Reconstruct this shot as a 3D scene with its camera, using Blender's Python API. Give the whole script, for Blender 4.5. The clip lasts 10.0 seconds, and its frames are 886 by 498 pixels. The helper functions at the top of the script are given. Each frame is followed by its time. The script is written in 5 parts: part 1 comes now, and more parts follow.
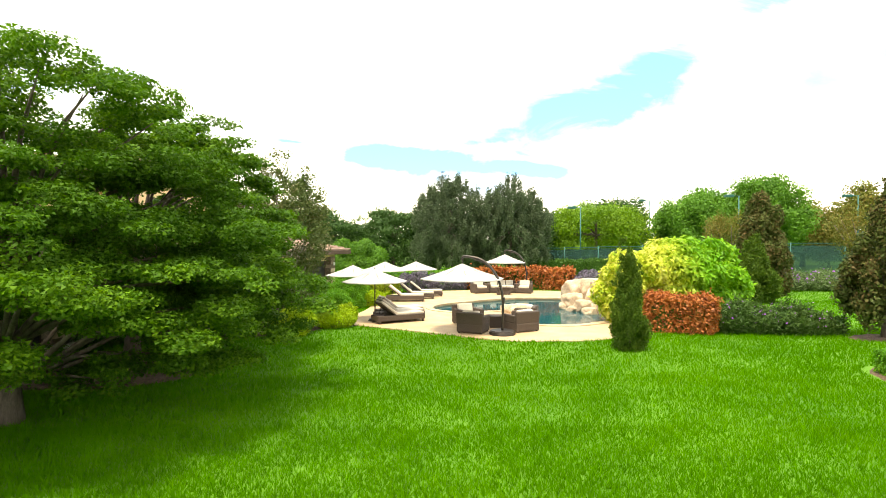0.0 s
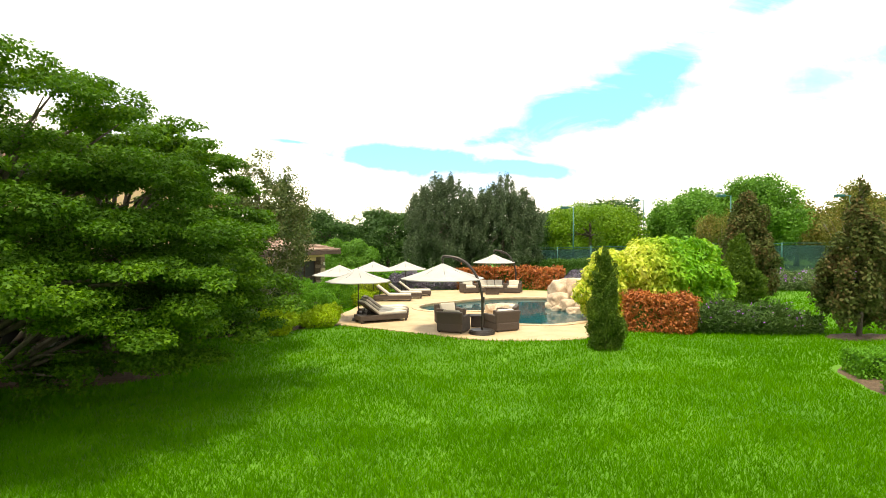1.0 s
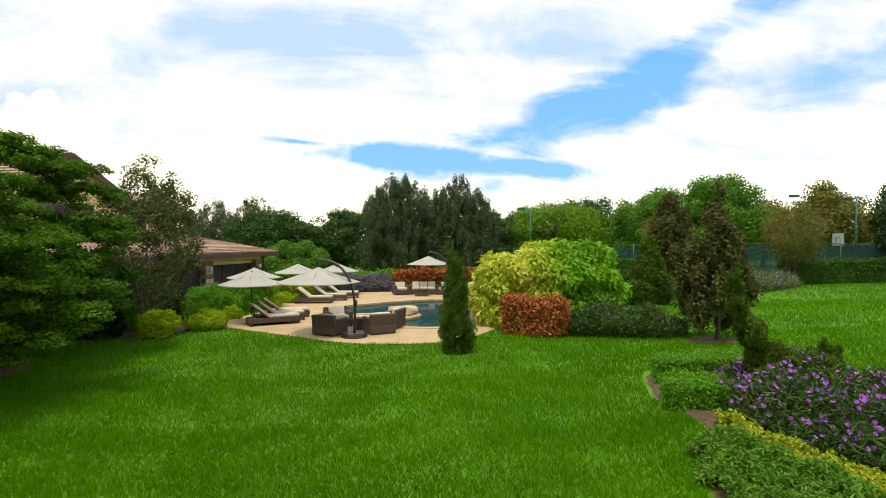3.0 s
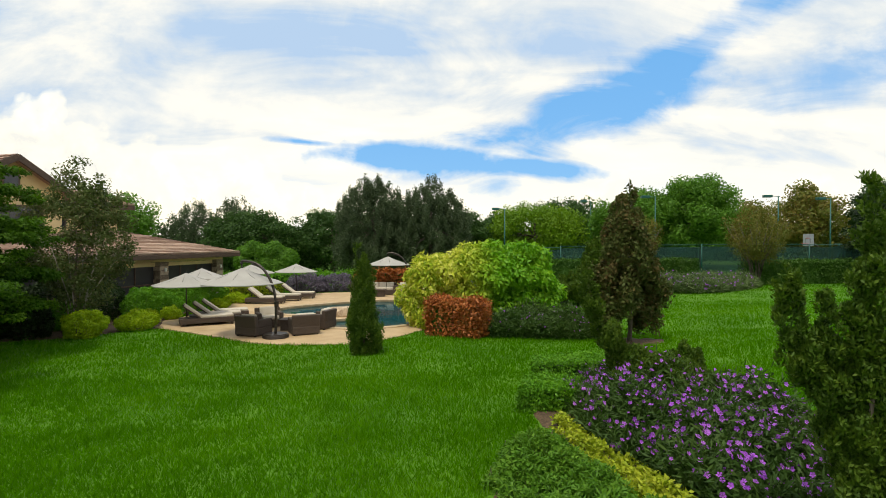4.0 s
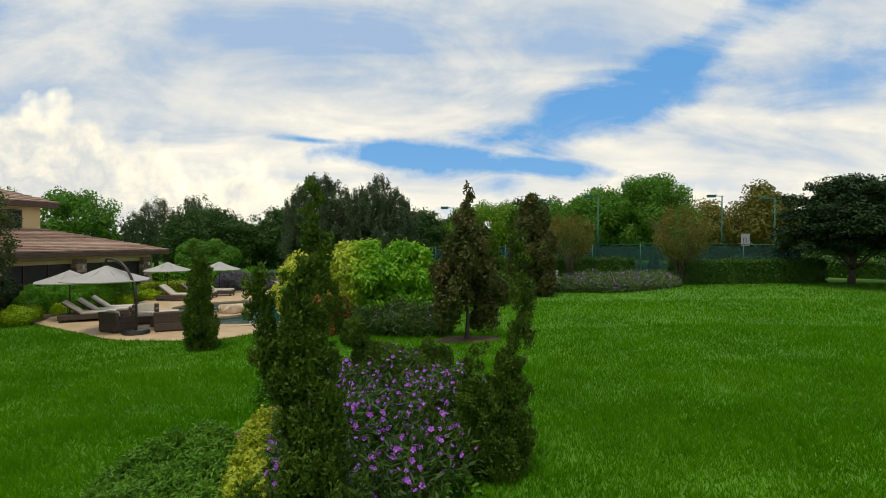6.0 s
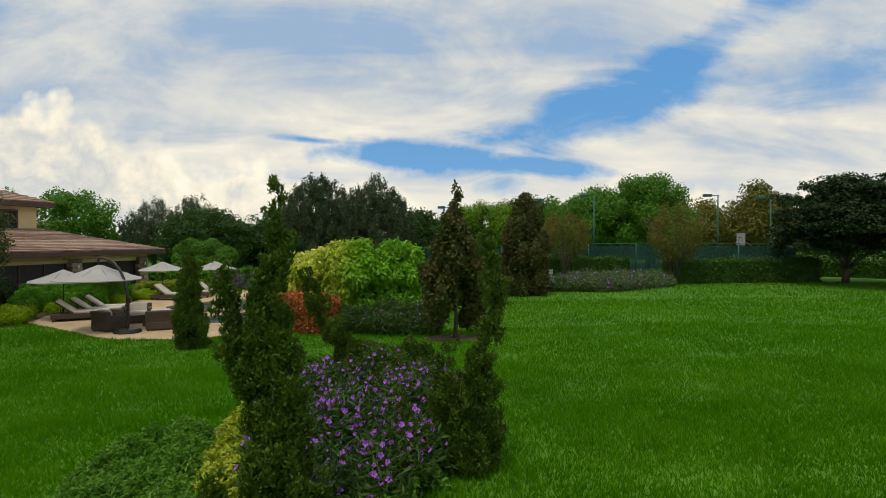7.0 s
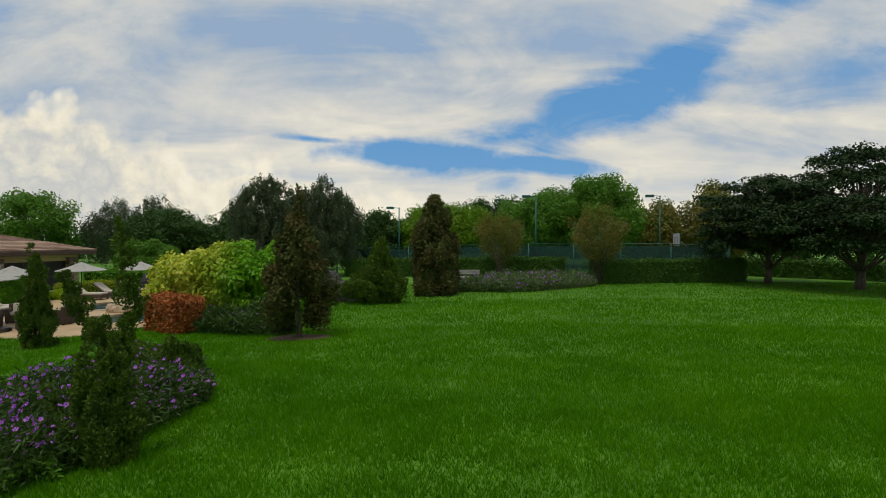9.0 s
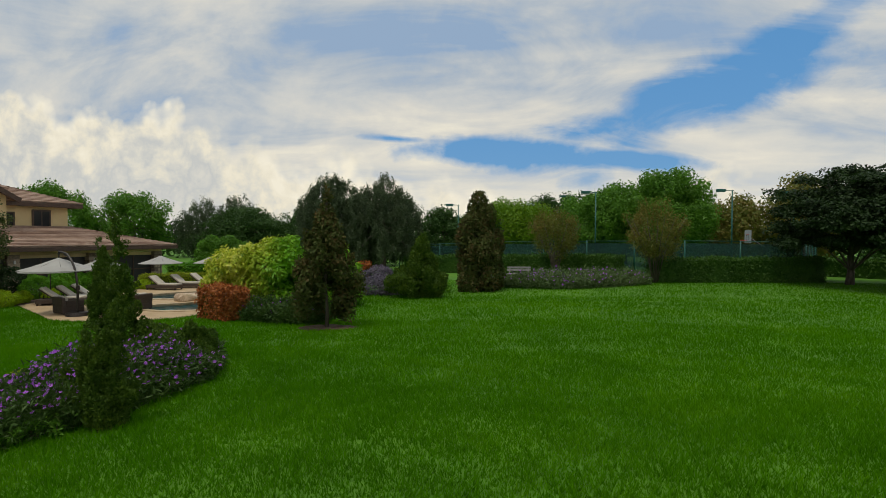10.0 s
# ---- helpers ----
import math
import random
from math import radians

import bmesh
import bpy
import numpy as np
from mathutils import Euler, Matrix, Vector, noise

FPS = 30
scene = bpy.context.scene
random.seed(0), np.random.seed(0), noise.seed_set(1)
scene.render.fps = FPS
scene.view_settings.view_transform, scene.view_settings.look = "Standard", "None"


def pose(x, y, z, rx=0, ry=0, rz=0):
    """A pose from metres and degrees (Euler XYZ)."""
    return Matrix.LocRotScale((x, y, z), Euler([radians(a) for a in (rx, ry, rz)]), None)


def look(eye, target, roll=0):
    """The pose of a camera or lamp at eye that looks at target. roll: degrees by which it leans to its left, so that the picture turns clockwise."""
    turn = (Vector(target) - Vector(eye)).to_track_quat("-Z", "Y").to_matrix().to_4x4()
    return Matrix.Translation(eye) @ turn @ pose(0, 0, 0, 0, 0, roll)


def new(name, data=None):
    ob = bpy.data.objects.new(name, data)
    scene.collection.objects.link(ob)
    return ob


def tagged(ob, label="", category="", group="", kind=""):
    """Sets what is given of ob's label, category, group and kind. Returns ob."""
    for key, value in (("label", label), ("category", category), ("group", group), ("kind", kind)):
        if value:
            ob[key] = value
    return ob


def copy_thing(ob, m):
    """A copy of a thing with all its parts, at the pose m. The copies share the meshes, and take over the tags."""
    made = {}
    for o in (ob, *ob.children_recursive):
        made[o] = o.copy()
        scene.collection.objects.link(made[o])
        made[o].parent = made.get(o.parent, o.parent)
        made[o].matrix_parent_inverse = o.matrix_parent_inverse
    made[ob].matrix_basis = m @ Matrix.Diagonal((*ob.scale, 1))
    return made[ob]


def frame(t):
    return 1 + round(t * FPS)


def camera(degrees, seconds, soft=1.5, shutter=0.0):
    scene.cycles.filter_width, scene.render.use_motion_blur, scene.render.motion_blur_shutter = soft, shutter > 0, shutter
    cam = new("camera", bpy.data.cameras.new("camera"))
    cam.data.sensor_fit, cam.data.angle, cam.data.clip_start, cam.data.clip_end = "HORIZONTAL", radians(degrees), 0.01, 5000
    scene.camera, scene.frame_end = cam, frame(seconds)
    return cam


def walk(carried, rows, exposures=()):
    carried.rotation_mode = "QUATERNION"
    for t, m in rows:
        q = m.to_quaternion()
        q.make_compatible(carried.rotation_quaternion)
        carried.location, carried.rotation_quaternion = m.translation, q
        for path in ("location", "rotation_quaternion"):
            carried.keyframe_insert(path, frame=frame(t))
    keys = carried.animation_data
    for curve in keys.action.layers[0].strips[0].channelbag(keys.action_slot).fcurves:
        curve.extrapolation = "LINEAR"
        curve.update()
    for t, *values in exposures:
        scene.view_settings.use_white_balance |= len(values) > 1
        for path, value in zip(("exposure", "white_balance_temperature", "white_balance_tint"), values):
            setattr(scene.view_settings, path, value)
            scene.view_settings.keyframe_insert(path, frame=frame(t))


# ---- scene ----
cam = camera(79.5, 10.0, soft=0.9)
METRES, EYE, TILT, LEAN, TURN = 21.0, 3.1, -0.7, 0.0, 0.0
ROWS = [
    (0.0, 0.0, 0.0, 0.0, 0.0, 0.0, 0.0),
    (0.5, 0.0097, -0.0021, -0.0014, 0.03, -0.02, 0.03),
    (1.0, 0.0333, -0.0047, -0.0002, 0.06, -0.0, 0.03),
    (1.5, 0.0724, -0.0071, 0.0019, 0.08, -0.01, 0.06),
    (2.0, 0.1245, -0.0102, 0.0041, 0.21, -0.01, 0.1),
    (2.5, 0.1857, -0.0121, 0.0055, 0.41, -0.04, 0.12),
    (4.0, 0.3885, -0.0113, 0.0083, 1.21, -0.06, 0.11),
    (4.5, 0.4621, -0.0133, 0.0088, 1.34, -0.09, 0.11),
    (5.0, 0.5408, -0.016, 0.0095, 1.49, -0.12, 0.06),
    (5.5, 0.6079, -0.0184, 0.0095, 1.57, -0.19, -0.06),
    (7.0, 0.6536, -0.0249, 0.0082, 1.72, -0.26, -0.07),
    (7.5, 0.6905, -0.0273, 0.01, 1.79, -0.28, -0.02),
    (8.0, 0.7458, -0.0295, 0.0115, 1.87, -0.3, -0.04),
    (8.5, 0.8188, -0.033, 0.0125, 2.07, -0.31, -0.01),
    (9.0, 0.9026, -0.0374, 0.0129, 2.09, -0.35, -0.06),
    (9.5, 0.9704, -0.0427, 0.0122, 4.76, -0.48, -0.2),
    (10.0, 0.9974, -0.0435, 0.0095, 10.61, -0.64, -0.28),
]
walk(cam, [(t, pose(0, 0, EYE, TILT, LEAN, TURN) @ pose(METRES * x, METRES * y, METRES * z, 90 + pitch, roll, yaw)) for t, x, y, z, yaw, pitch, roll in ROWS],
     exposures=[(t, s, k, 6) for t, s, k in ((0.0, 2.0, 8000), (0.5, 1.88, 8000), (1.0, 1.65, 7900), (1.5, 1.4, 7800), (2.0, 1.17, 7700), (2.5, 0.98, 7600), (4.0, 0.57, 7300), (5.0, 0.4, 7000), (5.5, 0.3, 6900), (7.0, 0.05, 6900), (8.0, -0.1, 6900), (10.0, -0.15, 6900))])


# ---- world and sun ----
def math_node(nt, op, a, b=None, c=None, clamp=False):
    n = nt.nodes.new("ShaderNodeMath")
    n.operation, n.use_clamp = op, clamp
    for i, v in enumerate((a, b, c)):
        if v is None:
            continue
        if isinstance(v, (int, float)):
            n.inputs[i].default_value = v
        else:
            nt.links.new(v, n.inputs[i])
    return n.outputs[0]


def ramp_node(nt, fac, stops):
    n = nt.nodes.new("ShaderNodeValToRGB")
    els = n.color_ramp.elements
    while len(els) < len(stops):
        els.new(0.5)
    for e, (p, c) in zip(els, stops):
        e.position, e.color = p, (*c, 1)
    nt.links.new(fac, n.inputs[0])
    return n.outputs[0]


def mix_node(nt, fac, a, b):
    n = nt.nodes.new("ShaderNodeMix")
    n.data_type = "RGBA"
    for sock, v in ((n.inputs[0], fac), (n.inputs[6], a), (n.inputs[7], b)):
        if isinstance(v, (int, float)):
            sock.default_value = v
        elif isinstance(v, tuple):
            sock.default_value = (*v, 1)
        else:
            nt.links.new(v, sock)
    return n.outputs[2]


def noise_node(nt, vec, scale, detail=4.0, rough=0.55, dist=0.0):
    n = nt.nodes.new("ShaderNodeTexNoise")
    n.inputs["Scale"].default_value, n.inputs["Detail"].default_value = scale, detail
    n.inputs["Roughness"].default_value, n.inputs["Distortion"].default_value = rough, dist
    if vec is not None:
        nt.links.new(vec, n.inputs["Vector"])
    return n.outputs[0]


SUN_EL, SUN_AZ = radians(70), radians(205)  # height; compass turn from +y towards +x


def make_world():
    w = bpy.data.worlds.new("sky")
    w.use_nodes = True
    scene.world = w
    nt = w.node_tree
    bg = nt.nodes["Background"]
    sky = nt.nodes.new("ShaderNodeTexSky")
    sky.sky_type, sky.sun_disc, sky.sun_elevation, sky.sun_rotation = "NISHITA", False, SUN_EL, SUN_AZ
    tc = nt.nodes.new("ShaderNodeTexCoord").outputs["Generated"]
    sep = nt.nodes.new("ShaderNodeSeparateXYZ")
    nt.links.new(tc, sep.inputs[0])
    X, Y, Z = sep.outputs
    # flat cloud deck: directions projected on a high plane give streaks that thin to the horizon
    up = math_node(nt, "MAXIMUM", Z, 0.03)
    up = math_node(nt, "ADD", up, 0.09)
    comb = nt.nodes.new("ShaderNodeCombineXYZ")
    nt.links.new(math_node(nt, "DIVIDE", X, up), comb.inputs[0])
    nt.links.new(math_node(nt, "DIVIDE", Y, up), comb.inputs[1])
    deck_vec = comb.outputs[0]
    # a lower, gentler projection for the finer wisps
    up_fine = math_node(nt, "ADD", math_node(nt, "MAXIMUM", Z, 0.0), 0.38)
    comb_fine = nt.nodes.new("ShaderNodeCombineXYZ")
    nt.links.new(math_node(nt, "DIVIDE", X, up_fine), comb_fine.inputs[0])
    nt.links.new(math_node(nt, "DIVIDE", Y, up_fine), comb_fine.inputs[1])
    wisp = nt.nodes.new("ShaderNodeMapping")
    wisp.inputs["Rotation"].default_value, wisp.inputs["Scale"].default_value = (0, 0, radians(-42)), (0.55, 1.0, 1)
    nt.links.new(comb_fine.outputs[0], wisp.inputs[0])
    ahead = math_node(nt, "MAXIMUM", Y, 0.1)
    comb2 = nt.nodes.new("ShaderNodeCombineXYZ")
    U = math_node(nt, "DIVIDE", X, ahead)
    V = math_node(nt, "DIVIDE", Z, ahead)
    nt.links.new(U, comb2.inputs[0])
    nt.links.new(V, comb2.inputs[1])
    flat = comb2.outputs[0]
    streak = nt.nodes.new("ShaderNodeMapping")
    streak.inputs["Rotation"].default_value, streak.inputs["Scale"].default_value = (0, 0, radians(-38)), (0.55, 1.15, 1)
    nt.links.new(deck_vec, streak.inputs[0])
    n1 = noise_node(nt, streak.outputs[0], 0.75, 3, 0.5, 1.0)
    n4 = noise_node(nt, wisp.outputs[0], 3.4, 10, 0.6, 0.7)
    n2 = noise_node(nt, flat, 4.2, 8, 0.6, 0.4)
    n3 = noise_node(nt, flat, 13.0, 6, 0.6, 0.2)
    wob = math_node(nt, "MULTIPLY", math_node(nt, "SUBTRACT", math_node(nt, "ADD", math_node(nt, "MULTIPLY", n2, 0.35), math_node(nt, "ADD", math_node(nt, "MULTIPLY", n3, 0.25), math_node(nt, "MULTIPLY", n4, 0.4))), 0.5), 0.62)

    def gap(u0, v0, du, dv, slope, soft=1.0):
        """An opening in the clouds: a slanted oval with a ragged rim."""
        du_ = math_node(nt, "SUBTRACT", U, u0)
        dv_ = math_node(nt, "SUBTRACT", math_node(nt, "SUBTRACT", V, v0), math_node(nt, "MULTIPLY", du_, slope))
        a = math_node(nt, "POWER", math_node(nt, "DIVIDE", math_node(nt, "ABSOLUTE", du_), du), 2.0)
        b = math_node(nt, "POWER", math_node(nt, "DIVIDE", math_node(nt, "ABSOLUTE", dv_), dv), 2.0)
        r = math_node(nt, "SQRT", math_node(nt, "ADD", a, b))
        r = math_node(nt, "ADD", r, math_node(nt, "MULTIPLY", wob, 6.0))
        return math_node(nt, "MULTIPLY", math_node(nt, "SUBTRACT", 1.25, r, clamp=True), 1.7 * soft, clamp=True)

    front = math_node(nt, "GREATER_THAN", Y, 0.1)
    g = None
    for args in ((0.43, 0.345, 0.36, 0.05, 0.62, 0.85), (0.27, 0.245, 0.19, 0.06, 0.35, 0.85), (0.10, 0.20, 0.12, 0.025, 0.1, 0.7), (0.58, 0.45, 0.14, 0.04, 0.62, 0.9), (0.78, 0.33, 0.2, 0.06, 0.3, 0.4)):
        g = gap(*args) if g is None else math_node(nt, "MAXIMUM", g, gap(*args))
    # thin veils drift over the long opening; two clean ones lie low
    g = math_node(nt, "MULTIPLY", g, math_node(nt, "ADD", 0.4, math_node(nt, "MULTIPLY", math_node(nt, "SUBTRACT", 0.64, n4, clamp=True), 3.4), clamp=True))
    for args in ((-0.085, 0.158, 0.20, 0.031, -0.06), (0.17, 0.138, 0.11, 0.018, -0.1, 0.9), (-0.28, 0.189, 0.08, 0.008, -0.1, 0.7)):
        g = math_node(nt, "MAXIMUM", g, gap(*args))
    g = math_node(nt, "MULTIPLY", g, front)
    shade = math_node(nt, "ADD", math_node(nt, "MULTIPLY", n1, 0.38), math_node(nt, "ADD", math_node(nt, "MULTIPLY", n4, 0.42), math_node(nt, "MULTIPLY", n2, 0.20)))
    high = ramp_node(nt, shade, [(0.40, (0.34, 0.48, 0.72)), (0.455, (0.50, 0.58, 0.71)), (0.51, (0.67, 0.70, 0.75)), (0.56, (0.80, 0.79, 0.78)), (0.63, (1.0, 0.95, 0.85))])
    # the deck turns creamy and bright towards the horizon
    low = math_node(nt, "MULTIPLY", math_node(nt, "SUBTRACT", 0.21, V), 6.0, clamp=True)
    high = mix_node(nt, math_node(nt, "MULTIPLY", low, 0.75), high, (0.98, 0.93, 0.84))
    puff = math_node(nt, "ADD", math_node(nt, "MULTIPLY", n2, 0.5), math_node(nt, "MULTIPLY", n3, 0.5))
    # heaped clouds along the horizon: knobbly bright tops over grey bases, tallest to the left
    vor = nt.nodes.new("ShaderNodeTexVoronoi")
    vor.feature = "SMOOTH_F1"
    vor.inputs["Scale"].default_value, vor.inputs["Smoothness"].default_value, vor.inputs["Detail"].default_value = 13.0, 0.35, 2.0
    nt.links.new(flat, vor.inputs["Vector"])
    knob = math_node(nt, "MULTIPLY", math_node(nt, "SUBTRACT", 0.45, vor.outputs["Distance"]), 0.085)
    line = nt.nodes.new("ShaderNodeCombineXYZ")
    nt.links.new(U, line.inputs[0])
    ridge = math_node(nt, "MULTIPLY", math_node(nt, "SUBTRACT", noise_node(nt, line.outputs[0], 3.1, 3, 0.5), 0.45), 0.22)
    left = math_node(nt, "MULTIPLY", math_node(nt, "MULTIPLY", math_node(nt, "ADD", U, 0.05), -1.0, clamp=True), 0.24)
    for at, tall in ((0.12, 0.02), (0.30, 0.085), (0.68, 0.07)):
        tower = math_node(nt, "MAXIMUM", math_node(nt, "SUBTRACT", tall, math_node(nt, "MULTIPLY", math_node(nt, "ABSOLUTE", math_node(nt, "SUBTRACT", U, at)), 0.8)), 0.0)
        left = math_node(nt, "ADD", left, tower)
    crest = math_node(nt, "ADD", math_node(nt, "ADD", math_node(nt, "ADD", ridge, left), knob), 0.092)
    crest = math_node(nt, "ADD", crest, math_node(nt, "MULTIPLY", wob, 0.20))
    below = math_node(nt, "SUBTRACT", crest, V)
    bank = math_node(nt, "MULTIPLY", below, 22.0, clamp=True)
    depth = math_node(nt, "ADD", math_node(nt, "MULTIPLY", below, 3.2), math_node(nt, "MULTIPLY", math_node(nt, "SUBTRACT", 0.53, puff), 3.6), clamp=True)
    heap = ramp_node(nt, depth, [(0.0, (1.06, 1.0, 0.88)), (0.2, (0.98, 0.92, 0.80)), (0.42, (0.80, 0.79, 0.76)), (0.6, (0.66, 0.68, 0.71)), (0.85, (0.80, 0.79, 0.77))])
    cloud = mix_node(nt, math_node(nt, "MULTIPLY", bank, front), high, heap)
    blue = nt.nodes.new("ShaderNodeVectorMath")
    blue.operation = "SCALE"
    nt.links.new(sky.outputs[0], blue.inputs[0])
    blue.inputs["Scale"].default_value = 0.12
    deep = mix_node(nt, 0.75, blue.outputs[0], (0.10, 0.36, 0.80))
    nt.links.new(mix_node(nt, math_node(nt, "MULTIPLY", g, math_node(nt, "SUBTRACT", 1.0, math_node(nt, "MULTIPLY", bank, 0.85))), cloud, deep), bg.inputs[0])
    bg.inputs[1].default_value = 0.92


make_world()
sun = new("sun", bpy.data.lights.new("sun", "SUN"))
sun.data.energy, sun.data.angle, sun.data.color = 1.7, radians(12), (1.0, 0.95, 0.86)
sun_way = Vector((math.sin(SUN_AZ) * math.cos(SUN_EL), math.cos(SUN_AZ) * math.cos(SUN_EL), math.sin(SUN_EL)))
sun.matrix_world = look(sun_way * 60, (0, 0, 0))


# ---- materials ----
def base_material(name, rough=0.7, metal=0.0):
    m = bpy.data.materials.new(name)
    m.use_nodes = True
    p = m.node_tree.nodes["Principled BSDF"]
    p.inputs["Roughness"].default_value, p.inputs["Metallic"].default_value = rough, metal
    return m, m.node_tree, p


def surface(name, dark, light, scale=6.0, rough=0.7, metal=0.0, bump=0.2, fine=60.0, random_amount=0.0, stretch=(1, 1, 1)):
    """Two scales of mottling between two colours, with a fine relief."""
    m, nt, p = base_material(name, rough, metal)
    tc = nt.nodes.new("ShaderNodeTexCoord").outputs["Object"]
    mp = nt.nodes.new("ShaderNodeMapping")
    mp.inputs["Scale"].default_value = stretch
    nt.links.new(tc, mp.inputs[0])
    a = noise_node(nt, mp.outputs[0], scale, 5)
    b = noise_node(nt, mp.outputs[0], fine, 3)
    f = math_node(nt, "ADD", math_node(nt, "MULTIPLY", a, 0.65), math_node(nt, "MULTIPLY", b, 0.35))
    if random_amount:
        r = nt.nodes.new("ShaderNodeObjectInfo").outputs["Random"]
        f = math_node(nt, "ADD", f, math_node(nt, "MULTIPLY", math_node(nt, "SUBTRACT", r, 0.5), random_amount))
    col = ramp_node(nt, f, [(0.34, dark), (0.66, light)])
    nt.links.new(col, p.inputs["Base Color"])
    bn = nt.nodes.new("ShaderNodeBump")
    bn.inputs["Strength"].default_value, bn.inputs["Distance"].default_value = bump, 0.01
    nt.links.new(b, bn.inputs["Height"])
    nt.links.new(bn.outputs[0], p.inputs["Normal"])
    return m


def leaf_material(name, stops, rough=0.55, through_part=0.3, patch=0.5, drift=None, gloss=0.25, speckle=0.42):
    """Leaves: each leaf its own tone, larger patches of tone over the plant, some light through the blade."""
    m, nt, p = base_material(name, rough)
    isl = nt.nodes.new("ShaderNodeNewGeometry").outputs["Random Per Island"]
    tc = nt.nodes.new("ShaderNodeTexCoord").outputs["Object"]
    n = noise_node(nt, tc, patch, 3)
    n_fine = noise_node(nt, tc, patch * 6, 2)
    tone = math_node(nt, "ADD", math_node(nt, "MULTIPLY", n, 0.8), math_node(nt, "MULTIPLY", n_fine, 0.45))
    f = math_node(nt, "ADD", math_node(nt, "MULTIPLY", isl, speckle), math_node(nt, "SUBTRACT", tone, 0.12 + speckle / 2), clamp=True)
    col = ramp_node(nt, f, stops)
    if drift:
        # a second leaf colour that takes over across the plant
        axis, start, width, stops2 = drift
        sp = nt.nodes.new("ShaderNodeSeparateXYZ")
        nt.links.new(tc, sp.inputs[0])
        k = math_node(nt, "DIVIDE", math_node(nt, "SUBTRACT", sp.outputs[axis], start), width)
        k = math_node(nt, "ADD", k, math_node(nt, "MULTIPLY", math_node(nt, "SUBTRACT", isl, 0.5), 0.9), clamp=True)
        col = mix_node(nt, k, col, ramp_node(nt, f, stops2))
    nt.links.new(col, p.inputs["Base Color"])
    p.inputs["Specular IOR Level"].default_value = gloss
    tr = nt.nodes.new("ShaderNodeBsdfTranslucent")
    nt.links.new(col, tr.inputs[0])
    mx = nt.nodes.new("ShaderNodeMixShader")
    mx.inputs[0].default_value = through_part
    nt.links.new(p.outputs[0], mx.inputs[1])
    nt.links.new(tr.outputs[0], mx.inputs[2])
    nt.links.new(mx.outputs[0], nt.nodes["Material Output"].inputs[0])
    return m


def greens(a, b, c):
    return [(0.05, a), (0.5, b), (0.95, c)]


M = {}
M["grass"] = leaf_material("grass_blade", greens((0.040, 0.150, 0.003), (0.073, 0.235, 0.004), (0.135, 0.32, 0.007)), 1.0, 0.48, 0.25, None, 0.0, 0.24)
M["turf"] = surface("turf", (0.042, 0.138, 0.003), (0.085, 0.22, 0.004), 0.35, 1.0, 0, 0.6, 25.0)
M["olive"] = leaf_material("olive_leaf", greens((0.022, 0.075, 0.003), (0.056, 0.145, 0.005), (0.17, 0.32, 0.008)), 0.6, 0.42, 0.4, None, 0.2, 0.3)
M["dark"] = leaf_material("dark_leaf", greens((0.022, 0.058, 0.011), (0.042, 0.10, 0.019), (0.078, 0.15, 0.028)), 0.6, 0.34, 0.15)
M["needle"] = leaf_material("needle_leaf", greens((0.045, 0.072, 0.034), (0.078, 0.115, 0.055), (0.12, 0.165, 0.08)), 0.6, 0.36, 0.15)
M["fresh"] = leaf_material("fresh_leaf", greens((0.05, 0.155, 0.016), (0.10, 0.245, 0.022), (0.16, 0.33, 0.034)), 0.5, 0.45, 0.15)
M["round"] = leaf_material("round_leaf", greens((0.065, 0.16, 0.008), (0.135, 0.265, 0.012), (0.22, 0.36, 0.018)), 0.5, 0.42, 0.2)
M["magnolia"] = leaf_material("magnolia_leaf", [(0.05, (0.042, 0.06, 0.015)), (0.45, (0.072, 0.098, 0.024)), (0.7, (0.115, 0.088, 0.032)), (0.95, (0.18, 0.105, 0.042))], 0.5, 0.3, 0.9, None, 0.1, 0.34)
M["slender"] = leaf_material("slender_leaf", [(0.05, (0.045, 0.075, 0.018)), (0.5, (0.095, 0.14, 0.035)), (0.8, (0.16, 0.15, 0.06)), (0.95, (0.25, 0.17, 0.10))], 0.45, 0.34, 0.8)
M["thuja"] = leaf_material("thuja_leaf", greens((0.028, 0.07, 0.005), (0.06, 0.122, 0.009), (0.13, 0.205, 0.016)), 0.6, 0.32, 1.6)
M["varieg"] = leaf_material("variegated_leaf", [(0.05, (0.05, 0.15, 0.008)), (0.3, (0.27, 0.40, 0.018)), (0.6, (0.64, 0.66, 0.08)), (0.95, (0.82, 0.80, 0.30))], 0.45, 0.4, 1.3,
                           (0, -0.5, 1.2, greens((0.06, 0.21, 0.008), (0.14, 0.38, 0.012), (0.30, 0.50, 0.03))))
M["copper"] = leaf_material("copper_leaf", [(0.05, (0.05, 0.03, 0.012)), (0.35, (0.26, 0.075, 0.02)), (0.65, (0.50, 0.16, 0.04)), (0.85, (0.10, 0.09, 0.02)), (0.95, (0.36, 0.11, 0.03))], 0.45, 0.25, 1.6)
M["golden"] = leaf_material("golden_leaf", greens((0.13, 0.22, 0.012), (0.30, 0.38, 0.02), (0.48, 0.50, 0.05)), 0.5, 0.3, 1.2)
M["lime"] = leaf_material("lime_leaf", greens((0.15, 0.30, 0.010), (0.32, 0.48, 0.014), (0.50, 0.60, 0.03)), 0.5, 0.34, 1.0)
M["shrub"] = leaf_material("shrub_leaf", greens((0.05, 0.18, 0.008), (0.10, 0.29, 0.012), (0.19, 0.39, 0.022)), 0.5, 0.34, 1.0)
